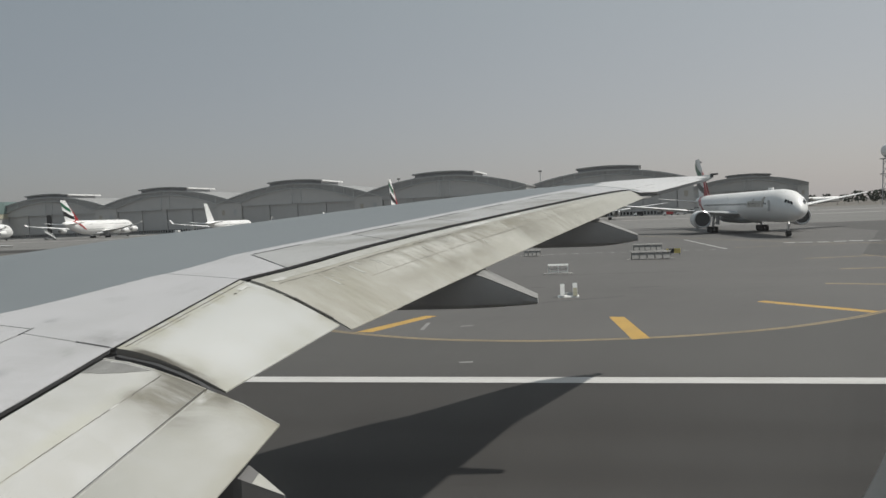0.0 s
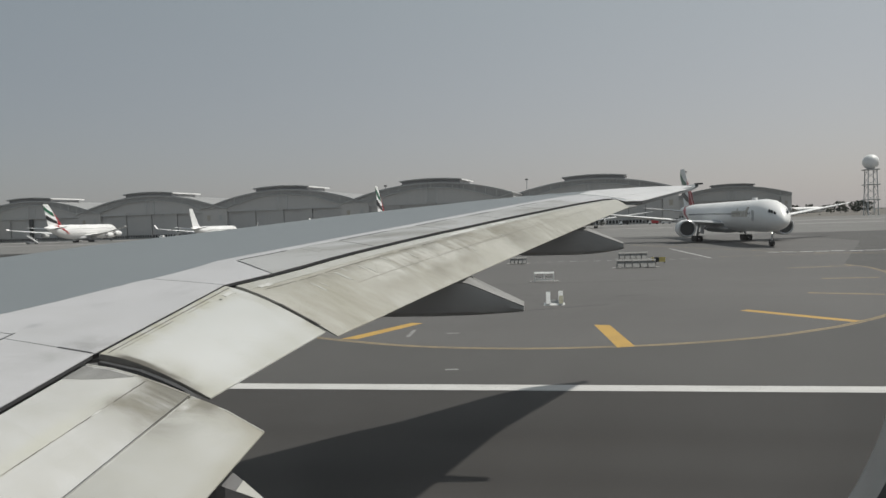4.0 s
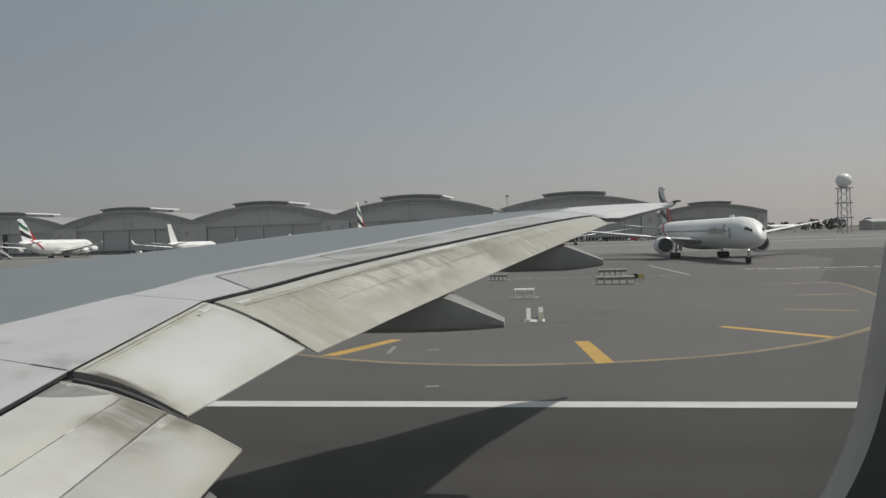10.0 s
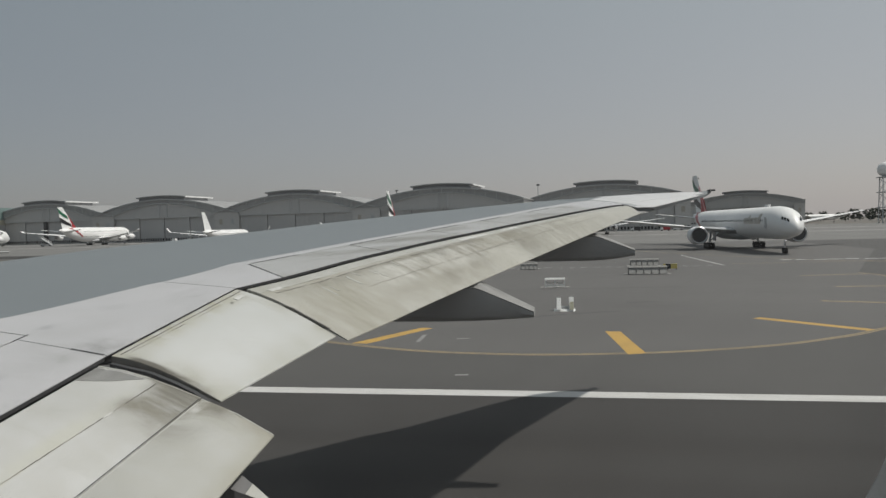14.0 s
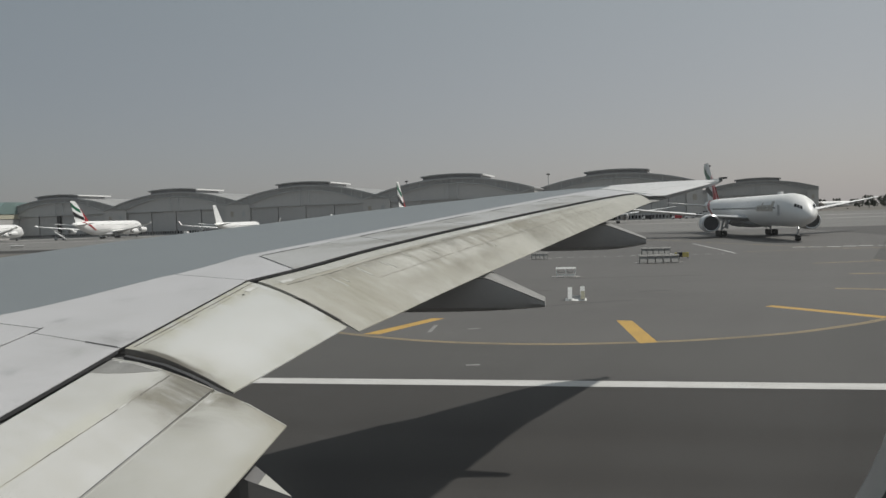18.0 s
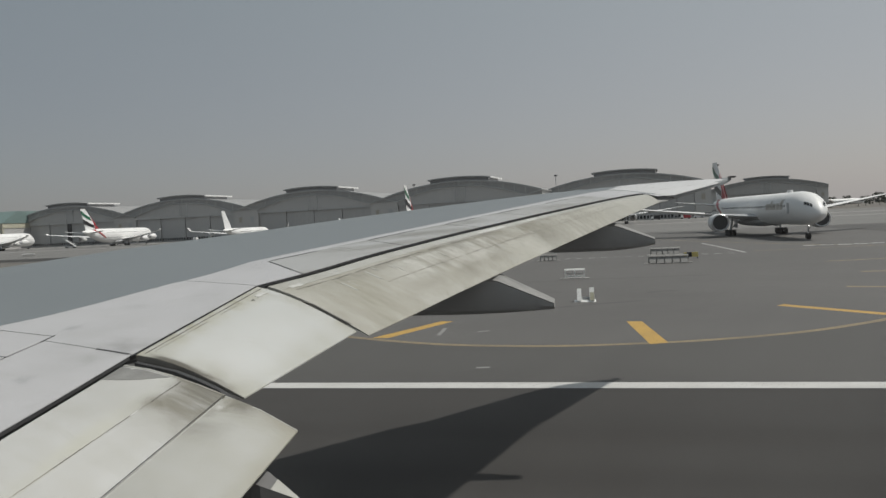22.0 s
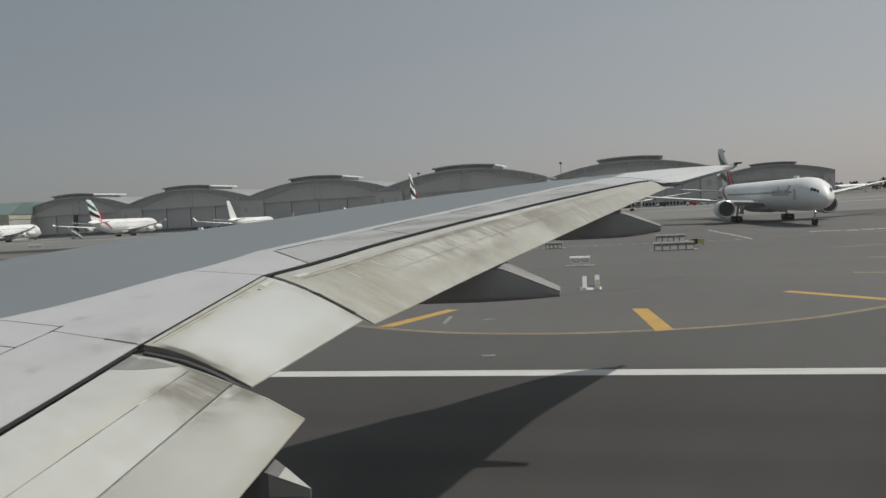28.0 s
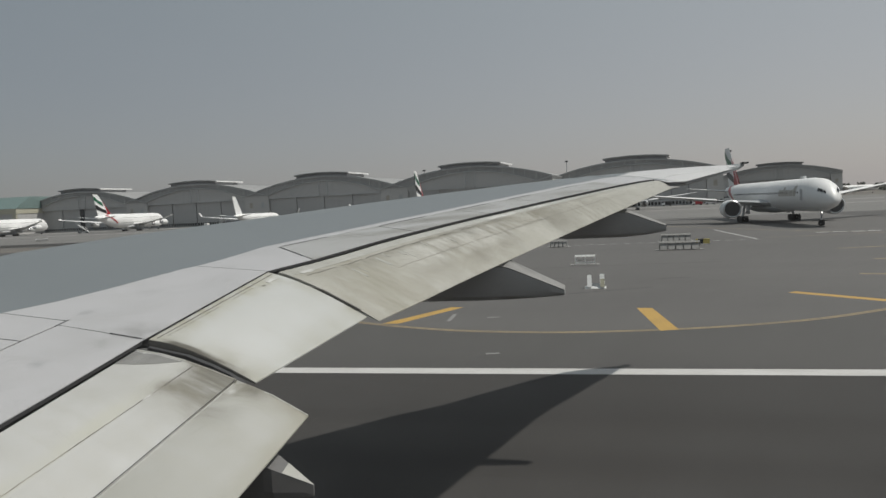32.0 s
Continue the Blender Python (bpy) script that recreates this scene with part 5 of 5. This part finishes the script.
    if stripes == "flag":
        for s in (-1, 1):
            out = []
            line = [(0.84, 0.78), (0.81, 0.45), (0.78, 0.1), (0.745, -0.3)]
            for (t, h), w in zip(line, (0.05, 0.035, 0.025, 0.015)):
                out.append((t, h, w))
            rings = []
            for t, h, w in out:
                hh = min(h, 0.93)
                c = float(np.interp(t, [p[0] for p in prof], [p[2] for p in prof]))
                y = side(t, hh + c * 0.5) + 0.06
                rings.append([(-L * t, s * y, zc + tall * (hh + c * 0.5)), (-L * (t + w), s * (y + 0.02), zc + tall * (hh + c * 0.5)), (-L * (t + w), s * (y - 0.1), zc + tall * (hh + c * 0.5)), (-L * t, s * (y - 0.1), zc + tall * (hh + c * 0.5))])
            part("hull_stripe", loft(rings), M_RED, a, "red painted stripe")
    for s in (-1, 1):
        part("tailplane", blade(((-L * 0.865, s * r * 0.25, zc + tall * 0.42), (-L * 0.965, s * r * 0.2, zc + tall * 0.45)), ((-L * 0.95, s * span * 0.165, zc + tall * 0.42 + 1.4), (-L * 0.985, s * span * 0.165, zc + tall * 0.42 + 1.4)), (0, 0, 0.6)), M_PLANE, a, smooth=True)
    # undercarriage
    bm = bmesh.new()
    rod(bm, (-L * 0.083, 0, 0.5), (-L * 0.083, 0, zc - tall * 0.8), 0.16, 8)
    rod(bm, (-L * 0.083 + 1.4, 0, zc - tall * 0.7), (-L * 0.083, 0, 1.2), 0.09, 6)
    g = part("nose_gear", bm, M_METAL, a, "metal nose wheel strut")
    bm = bmesh.new()
    wheel_set(bm, -L * 0.083, 0, 0.54, 1, 0.4)
    part("wheel", bm, M_TYRE, g)
    for s in (-1, 1) if L > 45 else (-0.54, 0.54):
        bm = bmesh.new()
        rod(bm, (-L * 0.5, s * 5.4, 0.7), (-L * 0.5, s * 4.9, zr + 0.3), 0.26, 8)
        rod(bm, (-L * 0.5, s * 5.3, 1.5), (-L * 0.5, s * 2.6, zr), 0.12, 6)
        rod(bm, (-L * 0.5 - 1.5, s * 5.4, 0.68), (-L * 0.5 + 1.5, s * 5.4, 0.68), 0.15, 6)
        g = part("main_gear", bm, M_METAL, a, "metal main gear leg")
        bm = bmesh.new()
        wheel_set(bm, -L * 0.5, s * 5.4, 0.67, 3 if L > 45 else 1, 0.72)
        part("wheel", bm, M_TYRE, g)
        part("gear_door", boxed(-L * 0.5 - 1.3, -L * 0.5 + 1.3, s * 4.2 - 0.05, s * 4.2 + 0.05, 1.7, zr), M_BELLY, g)
    if lights:
        bm = bmesh.new()
        bmesh.ops.create_uvsphere(bm, u_segments=10, v_segments=6, radius=0.11, matrix=Matrix.Translation((-L * 0.083 + 0.5, 0, 2.4)))
        part("landing_light", bm, M_LAMP, a, "lit landing light")
        # lettering as plain bars on both sides
        for s in (0, 1):
            flip = (lambda u: 180 - u) if s else (lambda u: u)
            for k, (t0, w, u0, u1) in enumerate(((0.135, 0.018, -2, 34), (0.158, 0.014, -2, 20), (0.176, 0.006, -2, 20), (0.187, 0.01, -2, 20), (0.201, 0.014, -2, 20), (0.219, 0.01, -2, 30), (0.233, 0.014, -2, 20), (0.251, 0.012, -2, 20))):
                decal("emblem_bar", t0, t0 + w, flip(u0), flip(u1), M_EMBLEM, "dull gold bar in place of lettering")
        for s in (-1, 1):
            part("door_outline", boxed(-L * 0.098 - 0.6, -L * 0.098 + 0.6, min(s * side(0.098, 0.05), s * (side(0.098, 0.05) + 0.02)), max(s * side(0.098, 0.05), s * (side(0.098, 0.05) + 0.02)), zc - 0.9, zc + 1.1), M_BELLY, a, "grey door outline")
        bm = bmesh.new()
        rod(bm, (-L * 0.2, 0, zc + tall - 0.1), (-L * 0.2, 0, zc + tall + 0.45), 0.5, 10)
        part("antenna_dome", bm, M_PLANE, a)
        part("anti_glare_line", boxed(-L * 0.05, -L * 0.018, -0.05, 0.05, zc - tall * 0.55, zc - tall * 0.54), M_BLACK, a)
    return a


M_LAMP = bpy.data.materials.new("lamp_glow")
M_LAMP.use_nodes = True
M_LAMP.node_tree.nodes["Principled BSDF"].inputs["Emission Color"].default_value = (1, 0.96, 0.88, 1)
M_LAMP.node_tree.nodes["Principled BSDF"].inputs["Emission Strength"].default_value = 5.0

big = airliner("white double-deck airliner with flag-coloured tail by the hangars", 72.7, 3.7, 4.75, 6.9, 79.8, 24.1, 4, "flag", 0.9, group="airliners at the hangars")
big.matrix_basis = pose(452, 304, 0, 0, 0, 1.5)
copy_thing(big, pose(446, 396, 0, 0, 0, 1.5))
copy_thing(big, pose(398, 83, 0))
pale = airliner("all-white twin-engine airliner with upturned wing tips by the hangars", 63.7, 2.82, 2.82, 5.0, 60.3, 17.6, 2, "plain", 2.4, group="airliners at the hangars")
pale.matrix_basis = pose(424, 201, 0, 0, 0, 3)
rear = airliner("grey-white twin-engine airliner with dark tail before an open hangar", 73.9, 3.1, 3.1, 5.6, 64.8, 18.6, 2, "grey", group="airliners at the hangars")
rear.matrix_basis = pose(411, -14, 0, 0, 0, 4)
taxi = airliner("white twin-engine airliner with red and dark tail taxiing, landing light on", 73.9, 3.1, 3.1, 5.6, 64.8, 18.6, 2, "flag", lights=True)
taxi.matrix_basis = pose(130.5, -40.0, 0, 0, 0, 183.5)
far = copy_thing(rear, pose(790, -283, 0, 0, 0, -84))
small = airliner("small white airliner with red hull bands and dark tail", 39.5, 1.9, 2.05, 3.5, 35.8, 12.5, 2, "band", 2.3)
small.matrix_basis = pose(103, -141, 0, 0, 0, 231)
tagged(far, "grey-white airliner with dark tail far across the airfield")

# ---- small things on the airfield ----
def barrier_sign(name, label, at, turn, w, h, posts, mat, slab=True):
    """A low sign of posts and rails on a concrete pad; long ones carry faded boards."""
    s = thing(name, label, "sign", "taxiway signs")
    n = posts
    for k in range(n):
        y = -w / 2 + w * k / (n - 1)
        part("post", boxed(-0.09, 0.09, y - 0.05, y + 0.05, 0.06, h), M_SIGN if n < 4 else M_BOARD, s)
    part("top_rail", prism([(-0.18, -w / 2 - 0.08, h), (0.1, -w / 2 - 0.08, h), (0.1, -w / 2 - 0.08, h + 0.16), (-0.06, -w / 2 - 0.08, h + 0.16)], (0, w + 0.16, 0)), mat, s)
    for k in range(n - 1):
        y0 = -w / 2 + w * k / (n - 1) + 0.07
        y1 = -w / 2 + w * (k + 1) / (n - 1) - 0.07
        if n < 4:
            part("low_rail", boxed(-0.05, 0.05, y0, y1, 0.16, 0.3), mat, s)
            part("sagging_cable", prism([(0.0, y0 + (y1 - y0) * q, 0.62 - 0.5 * q * (1 - q)) for q in (0, 0.25, 0.5, 0.75, 1)] + [(0.0, y0 + (y1 - y0) * q, 0.55 - 0.5 * q * (1 - q)) for q in (1, 0.75, 0.5, 0.25, 0)], (0.03, 0, 0)), M_FAIRING, s)
        else:
            part("board", prism([(-0.6, y0, 0.12), (0.04, y0, 0.12), (0.04, y0, h * 0.92), (0.0, y0, h * 0.92)], (0, y1 - y0, 0)), M_WORN, s, "faded board without readable words")
    if slab:
        part("pad", boxed(-0.5, 0.6, -w / 2 - 0.5, w / 2 + 0.5, 0.01, 0.06), M_PALEROAD, s, "pale concrete pad")
    s.matrix_basis = pose(*at, 0, 0, 0, turn)
    return s


barrier_sign("taxiway_sign", "low open white frame sign on a pale pad", (72.5, 1.05), 0, 1.9, 0.85, 3, M_SIGN)
u = thing("marker_board", "white and yellow U-shaped marker on asphalt", "sign", "taxiway signs")
for ya, yb, top in ((0.3, 0.62, 0.98), (-0.64, -0.3, 1.04)):
    part("upright", prism([(-0.5, ya, 0.12), (0.2, ya, 0.12), (0.2, ya, top - 0.04), (0.02, ya, top)], (0, yb - ya, 0)), M_SIGN, u, "white upright with a sloping face")
part("yellow_face", prism([(-0.512, -0.63, 0.14), (-0.498, -0.63, 0.14), (-0.16, -0.63, 0.7), (-0.174, -0.63, 0.7)], (0, 0.3, 0)), M_YELLOWED, u, "faded yellow face board")
part("foot", prism([(-0.5, -0.75, 0.01), (0.25, -0.75, 0.01), (0.25, -0.75, 0.12), (-0.36, -0.75, 0.12)], (0, 1.55, 0)), M_SIGN, u)
part("dark_back", boxed(0.0, 0.05, -0.29, 0.29, 0.13, 0.34), M_BELLY, u)
u.matrix_basis = pose(53.3, 0.05, 0)
barrier_sign("taxiway_sign", "row of low faded white signs on a long pad", (101.6, 5.1), 0, 2.3, 0.8, 5, M_BOARD)
barrier_sign("taxiway_sign", "row of low faded white signs on a long pad", (89.4, -10.0), 0, 4.6, 0.9, 6, M_BOARD)
barrier_sign("taxiway_sign", "row of low faded white signs behind another", (106.5, -11.5), 0, 4.0, 0.9, 6, M_BOARD)
b = thing("direction_sign", "small black and yellow taxiway direction board", "sign", "taxiway signs")
part("black_face", boxed(-0.1, 0.1, 0.1, 0.75, 0.2, 0.82), M_GLASS, b)
part("yellow_face", boxed(-0.1, 0.1, 0.77, 1.05, 0.2, 0.82), M_SIGNY, b)
part("yellow_face", boxed(-0.1, 0.1, -0.7, 0.08, 0.2, 0.82), M_SIGNY, b)
for y in (0.5, -0.6):
    part("leg", boxed(-0.04, 0.04, y - 0.04, y + 0.04, 0.0, 0.2), M_BLACK, b)
b.matrix_basis = pose(96.5, -13.9, 0)


def truck(at, turn, mat, label):
    t = thing("service_truck", label, "vehicle", "ground vehicles")
    part("box_body", boxed(-3.2, 1.0, -1.15, 1.15, 0.7, 2.9), mat, t)
    part("cab", loft([[(1.05, -1.1, 0.6), (1.05, 1.1, 0.6), (1.05, 1.1, 2.4), (1.05, -1.1, 2.4)], [(2.2, -1.1, 0.6), (2.2, 1.1, 0.6), (2.2, 1.05, 2.35), (2.2, -1.05, 2.35)], [(2.9, -1.1, 0.6), (2.9, 1.1, 0.6), (2.9, 1.05, 1.4), (2.9, -1.05, 1.4)]]), M_PLANE, t)
    part("windscreen", prism([(2.28, -0.9, 2.28), (2.28, 0.9, 2.28), (2.88, 0.95, 1.46), (2.88, -0.95, 1.46)], (0.05, 0, 0.04)), M_GLASS, t)
    for x in (-2.2, 1.9):
        for s in (-1, 1):
            bm = bmesh.new()
            rod(bm, (x, s * 1.12 - 0.12, 0.5), (x, s * 1.12 + 0.12, 0.5), 0.5, 14)
            part("wheel", bm, M_TYRE, t)
    t.matrix_basis = pose(*at, 0, 0, 0, turn)
    return t


barrier_sign("taxiway_sign", "long low white sign far across the taxiway", (241, 217), 20, 4.4, 1.0, 6, M_PLANE)
for at, turn, mat, lab in (((455, -62), 80, M_RED, "red service truck by the hangar"), ((470, -72), 95, M_PLANE, "white service truck by the hangar"), ((462, -95), 88, M_RED, "red service truck by the hangar"),
                           ((474, -46), 84, M_BLACK, "dark service truck by the hangar"), ((440, 262), 15, M_PLANE, "white service truck by a parked airliner"), ((446, 330), 70, M_PLANE, "white service truck by a parked airliner"),
                           ((452, 238), 30, M_BELLY, "grey service truck by a parked airliner"), ((430, -112), 85, M_SIGNY, "yellow service truck on the apron")):
    truck(at, turn, mat, lab)


def stairs(at, turn, label):
    """A wheeled boarding stair: chassis, sloping flight, landing and rails."""
    s = thing("boarding_stairs", label, "vehicle", "ground vehicles")
    part("chassis", boxed(-4.5, 2.2, -1.1, 1.1, 0.55, 1.15), M_BELLY, s)
    part("flight", prism([(-4.2, -0.9, 1.0), (2.0, -0.9, 5.0), (2.0, -0.9, 5.5), (-4.2, -0.9, 1.5)], (0, 1.8, 0)), M_STEEL, s, "sloping stair flight")
    part("landing", boxed(2.02, 3.8, -1.1, 1.1, 5.1, 5.4), M_STEEL, s)
    for y in (-1.0, 1.0):
        bm = bmesh.new()
        rod(bm, (-4.2, y, 2.4), (2.0, y, 6.4), 0.06, 6)
        rod(bm, (2.0, y, 6.4), (3.8, y, 6.4), 0.06, 6)
        part("handrail", bm, M_PLANE, s)
    for x in (-0.4, 2.1):
        bm = bmesh.new()
        rod(bm, (x, 0, 1.1), (x, 0, 5.0), 0.16, 6)
        part("support", bm, M_STEEL, s)
    for x in (-3.6, 1.5):
        for y in (-1.05, 1.05):
            bm = bmesh.new()
            rod(bm, (x, y - 0.14, 0.45), (x, y + 0.14, 0.45), 0.45, 12)
            part("wheel", bm, M_TYRE, s)
    s.matrix_basis = pose(*at, 0, 0, 0, turn)
    return s


stairs((400, 329), 100, "grey wheeled boarding stairs by a parked airliner")
stairs((398, 226), 260, "grey wheeled boarding stairs by a parked airliner")
# radar tower and tree line beyond the hangars
rt = thing("radar_tower", "lattice radar tower with a white radome ball", "tower", at=(609, -252, 0))
bm = bmesh.new()
for s in ((-4, -4), (4, -4), (4, 4), (-4, 4)):
    rod(bm, (s[0], s[1], 0), (s[0] * 0.8, s[1] * 0.8, 36), 0.4)
for k in range(6):
    z0, z1 = k * 6, k * 6 + 6
    for a, b in (((-4, -4), (4, -4)), ((4, -4), (4, 4)), ((4, 4), (-4, 4)), ((-4, 4), (-4, -4))):
        rod(bm, (a[0] * 0.9, a[1] * 0.9, z0), (b[0] * 0.9, b[1] * 0.9, z1), 0.2, 4)
part("lattice", bm, M_STEEL, rt)
for z in (12, 24, 36):
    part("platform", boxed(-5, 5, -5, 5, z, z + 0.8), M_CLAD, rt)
bm = bmesh.new()
bmesh.ops.create_icosphere(bm, subdivisions=3, radius=6.0, matrix=Matrix.Translation((0, 0, 42.5)))
part("radome", bm, M_PLANE, rt, "white radome ball", smooth=True)


def foliage(name, spots, label):
    """A far belt of low trees as many small leaf clumps."""
    verts, faces = [], []
    rnd = random.Random(4)
    for x, y, h in spots:
        for k in range(70):
            a, q = rnd.uniform(0, math.tau), rnd.random() ** 0.6
            z = h * (0.25 + 0.75 * rnd.random())
            w = h * 0.55 * math.sqrt(max(0.05, 1 - ((z / h - 0.6) / 0.5) ** 2))
            c = Vector((x + math.cos(a) * q * w, y + math.sin(a) * q * w, z))
            s = h * rnd.uniform(0.06, 0.12)
            tilt = Euler((rnd.uniform(0, 3), rnd.uniform(0, 3), rnd.uniform(0, 3))).to_matrix()
            i = len(verts)
            for p in ((-s, -s * 0.6, 0), (s, -s * 0.5, 0.2 * s), (s * 0.7, s * 0.7, 0), (-s * 0.6, s, -0.2 * s), (0, 0, s)):
                verts.append(c + tilt @ Vector(p))
            faces += [(i, i + 1, i + 4), (i + 1, i + 2, i + 4), (i + 2, i + 3, i + 4), (i + 3, i, i + 4)]
        i = len(verts)
        for p in ((-0.25, 0, 0), (0.2, -0.2, 0), (0.1, 0.2, 0), (0, 0, h * 0.6)):
            verts.append(Vector((x, y, 0)) + Vector(p))
        faces += [(i, i + 1, i + 3), (i + 1, i + 2, i + 3), (i + 2, i, i + 3)]
    me = bpy.data.meshes.new(name)
    me.from_pydata([tuple(v) for v in verts], [], faces)
    me.materials.append(M_LEAF)
    return tagged(new(name, me), label, "trees", kind="stuff")


rnd = random.Random(9)
foliage("tree_belt", [(rnd.uniform(820, 900) + 0.25 * abs(y + 300), y, rnd.uniform(7, 15)) for y in range(-1500, -190, 9)], "hazy belt of low pale-leaved trees far across the airfield")
foliage("tree_belt", [(rnd.uniform(700, 820), y, rnd.uniform(6, 13)) for y in range(800, 1900, 9)], "hazy belt of low pale-leaved trees beyond the cream building")
for x, y, w, d, h in ((780, -380, 60, 30, 9), (760, -470, 110, 30, 12), (830, -620, 90, 40, 8), (800, -800, 140, 40, 14), (900, -1050, 120, 50, 10)):
    s = thing("far_shed", "low hazy grey shed far across the airfield", "building", "far sheds", (x, y, 0))
    part("wall", boxed(0, d, -w / 2, w / 2, 0, h), M_ANNEX, s)
    part("roof", prism([(-1, -w / 2 - 1, h), (d / 2, -w / 2 - 1, h + 3), (d + 1, -w / 2 - 1, h)], (0, w + 2, 0)), M_ROOF, s)
    for k in range(int(w / 12)):
        part("shed_door", boxed(-0.2, -0.004, -w / 2 + 3 + k * 12, -w / 2 + 10 + k * 12, 0.02, h * 0.7), M_DOOR, s)

# ---- own fuselage, undercarriage and the cabin window ----
CX, CZ, CR = -2.72, 5.55, 3.08
hull = [(-33.5, 0.03, 1.9), (-31.5, 0.22, 1.75), (-27, 0.5, 1.2), (-21, 0.78, 0.6), (-15, 0.95, 0.15), (-11, 1, 0), (-0.55, 1, 0), (0.55, 1, 0), (12, 1, 0), (25, 1, 0),
        (33, 1, 0), (36, 0.95, -0.07), (38.3, 0.8, -0.25), (39.8, 0.58, -0.5), (40.6, 0.35, -0.75), (40.9, 0.05, -0.9)]
lo_a, hi_a = math.asin((6.25 - CZ) / CR), math.asin((7.15 - CZ) / CR)
angles = [lo_a, hi_a] + [hi_a + (math.tau - (hi_a - lo_a)) * k / 40 for k in range(1, 40)]
bm = bmesh.new()
vs = [[bm.verts.new((CX + CR * s * math.cos(u), y, CZ + dz + CR * s * math.sin(u))) for u in angles] for y, s, dz in hull]
n = len(angles)
for i in range(len(hull) - 1):
    for j in range(n):
        if hull[i][0] == -0.55 and j == 0:
            continue
        bm.faces.new((vs[i][j], vs[i][(j + 1) % n], vs[i + 1][(j + 1) % n], vs[i + 1][j]))
part("fuselage", bm, M_PLANE, own, "white fuselage skin", smooth=True)

WIN = (-0.0788, 0.42, 6.458, 6.9, 0.1)         # aft, fore, sill, head, corner radius
y0, y1, z0, z1, rad = WIN
inner, outer = [], []
for cy, cz, a0 in ((y1 - rad, z1 - rad, 0), (y0 + rad, z1 - rad, 90), (y0 + rad, z0 + rad, 180), (y1 - rad, z0 + rad, 270)):
    for k in range(25):
        u = radians(a0 + 90 * k / 24)
        inner.append((cy + rad * math.cos(u), cz + rad * math.sin(u)))
        outer.append(((0.56 if cy > 0.15 else -0.56), (7.17 if cz > 6.6 else 6.23)))


def skin_x(z):
    return CX + math.sqrt(CR * CR - (z - CZ) ** 2) - 0.012


def window_ring(d, k):
    """The window's outline, so far inside the skin and so many times as large."""
    return [(skin_x(z) + 0.003 - d, (y - 0.02) * k + 0.02, (z - 6.65) * k + 6.65) for y, z in inner]


part("window_surround", loft([[(skin_x(z), y, z) for y, z in outer], window_ring(0.0, 1.045)], False), M_PLANE, own, "white skin round the cabin window")
part("window_frame", loft([window_ring(0.0, 1.045), window_ring(0.008, 1.027), window_ring(0.016, 1.011), window_ring(0.023, 1.0)], False), M_FRAME, own, "pale bevelled window frame", smooth=True)
part("window_gasket", loft([window_ring(0.023, 1.0), window_ring(0.03, 1.004), window_ring(0.045, 1.02), window_ring(0.07, 1.06)], False), M_SEAL_SHADE, own, "dark rubber window gasket", smooth=True)
lining = [window_ring(0.07, 1.06), [(skin_x(6.7 + (z - 6.7) * 1.6) - 0.06, y * 1.6, 6.7 + (z - 6.7) * 1.6) for y, z in outer]]
part("cabin_lining", loft(lining, False), M_CABIN, own, "grey cabin wall lining")
pane = part("window_pane", loft([window_ring(0.021, 1.002), window_ring(0.015, 1.002)]), M_PANE, own, "slightly dusty acrylic window pane with a pale veil for haze")
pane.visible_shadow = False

for s in (-1, 1):
    bm = bmesh.new()
    x = CX + s * 5.5
    rod(bm, (x, 6.3, 0.7), (x - s * 0.4, 6.3, 4.2), 0.26, 10)
    rod(bm, (x, 7.9, 0.68), (x, 4.7, 0.68), 0.16, 8)
    g = part("main_gear", bm, M_METAL, own, "metal main gear leg")
    for k in (-1, 0, 1):
        for o in (-0.7, 0.7):
            bm = bmesh.new()
            rod(bm, (x + o - 0.22, 6.3 + k * 1.46, 0.67), (x + o + 0.22, 6.3 + k * 1.46, 0.67), 0.67, 16)
            part("wheel", bm, M_TYRE, g)
bm = bmesh.new()
rod(bm, (CX, 35, 0.5), (CX, 35, 3.2), 0.16, 8)
g = part("nose_gear", bm, M_METAL, own, "metal nose gear leg")
for o in (-0.35, 0.35):
    bm = bmesh.new()
    rod(bm, (CX + o - 0.17, 35, 0.54), (CX + o + 0.17, 35, 0.54), 0.54, 16)
    part("wheel", bm, M_TYRE, g)
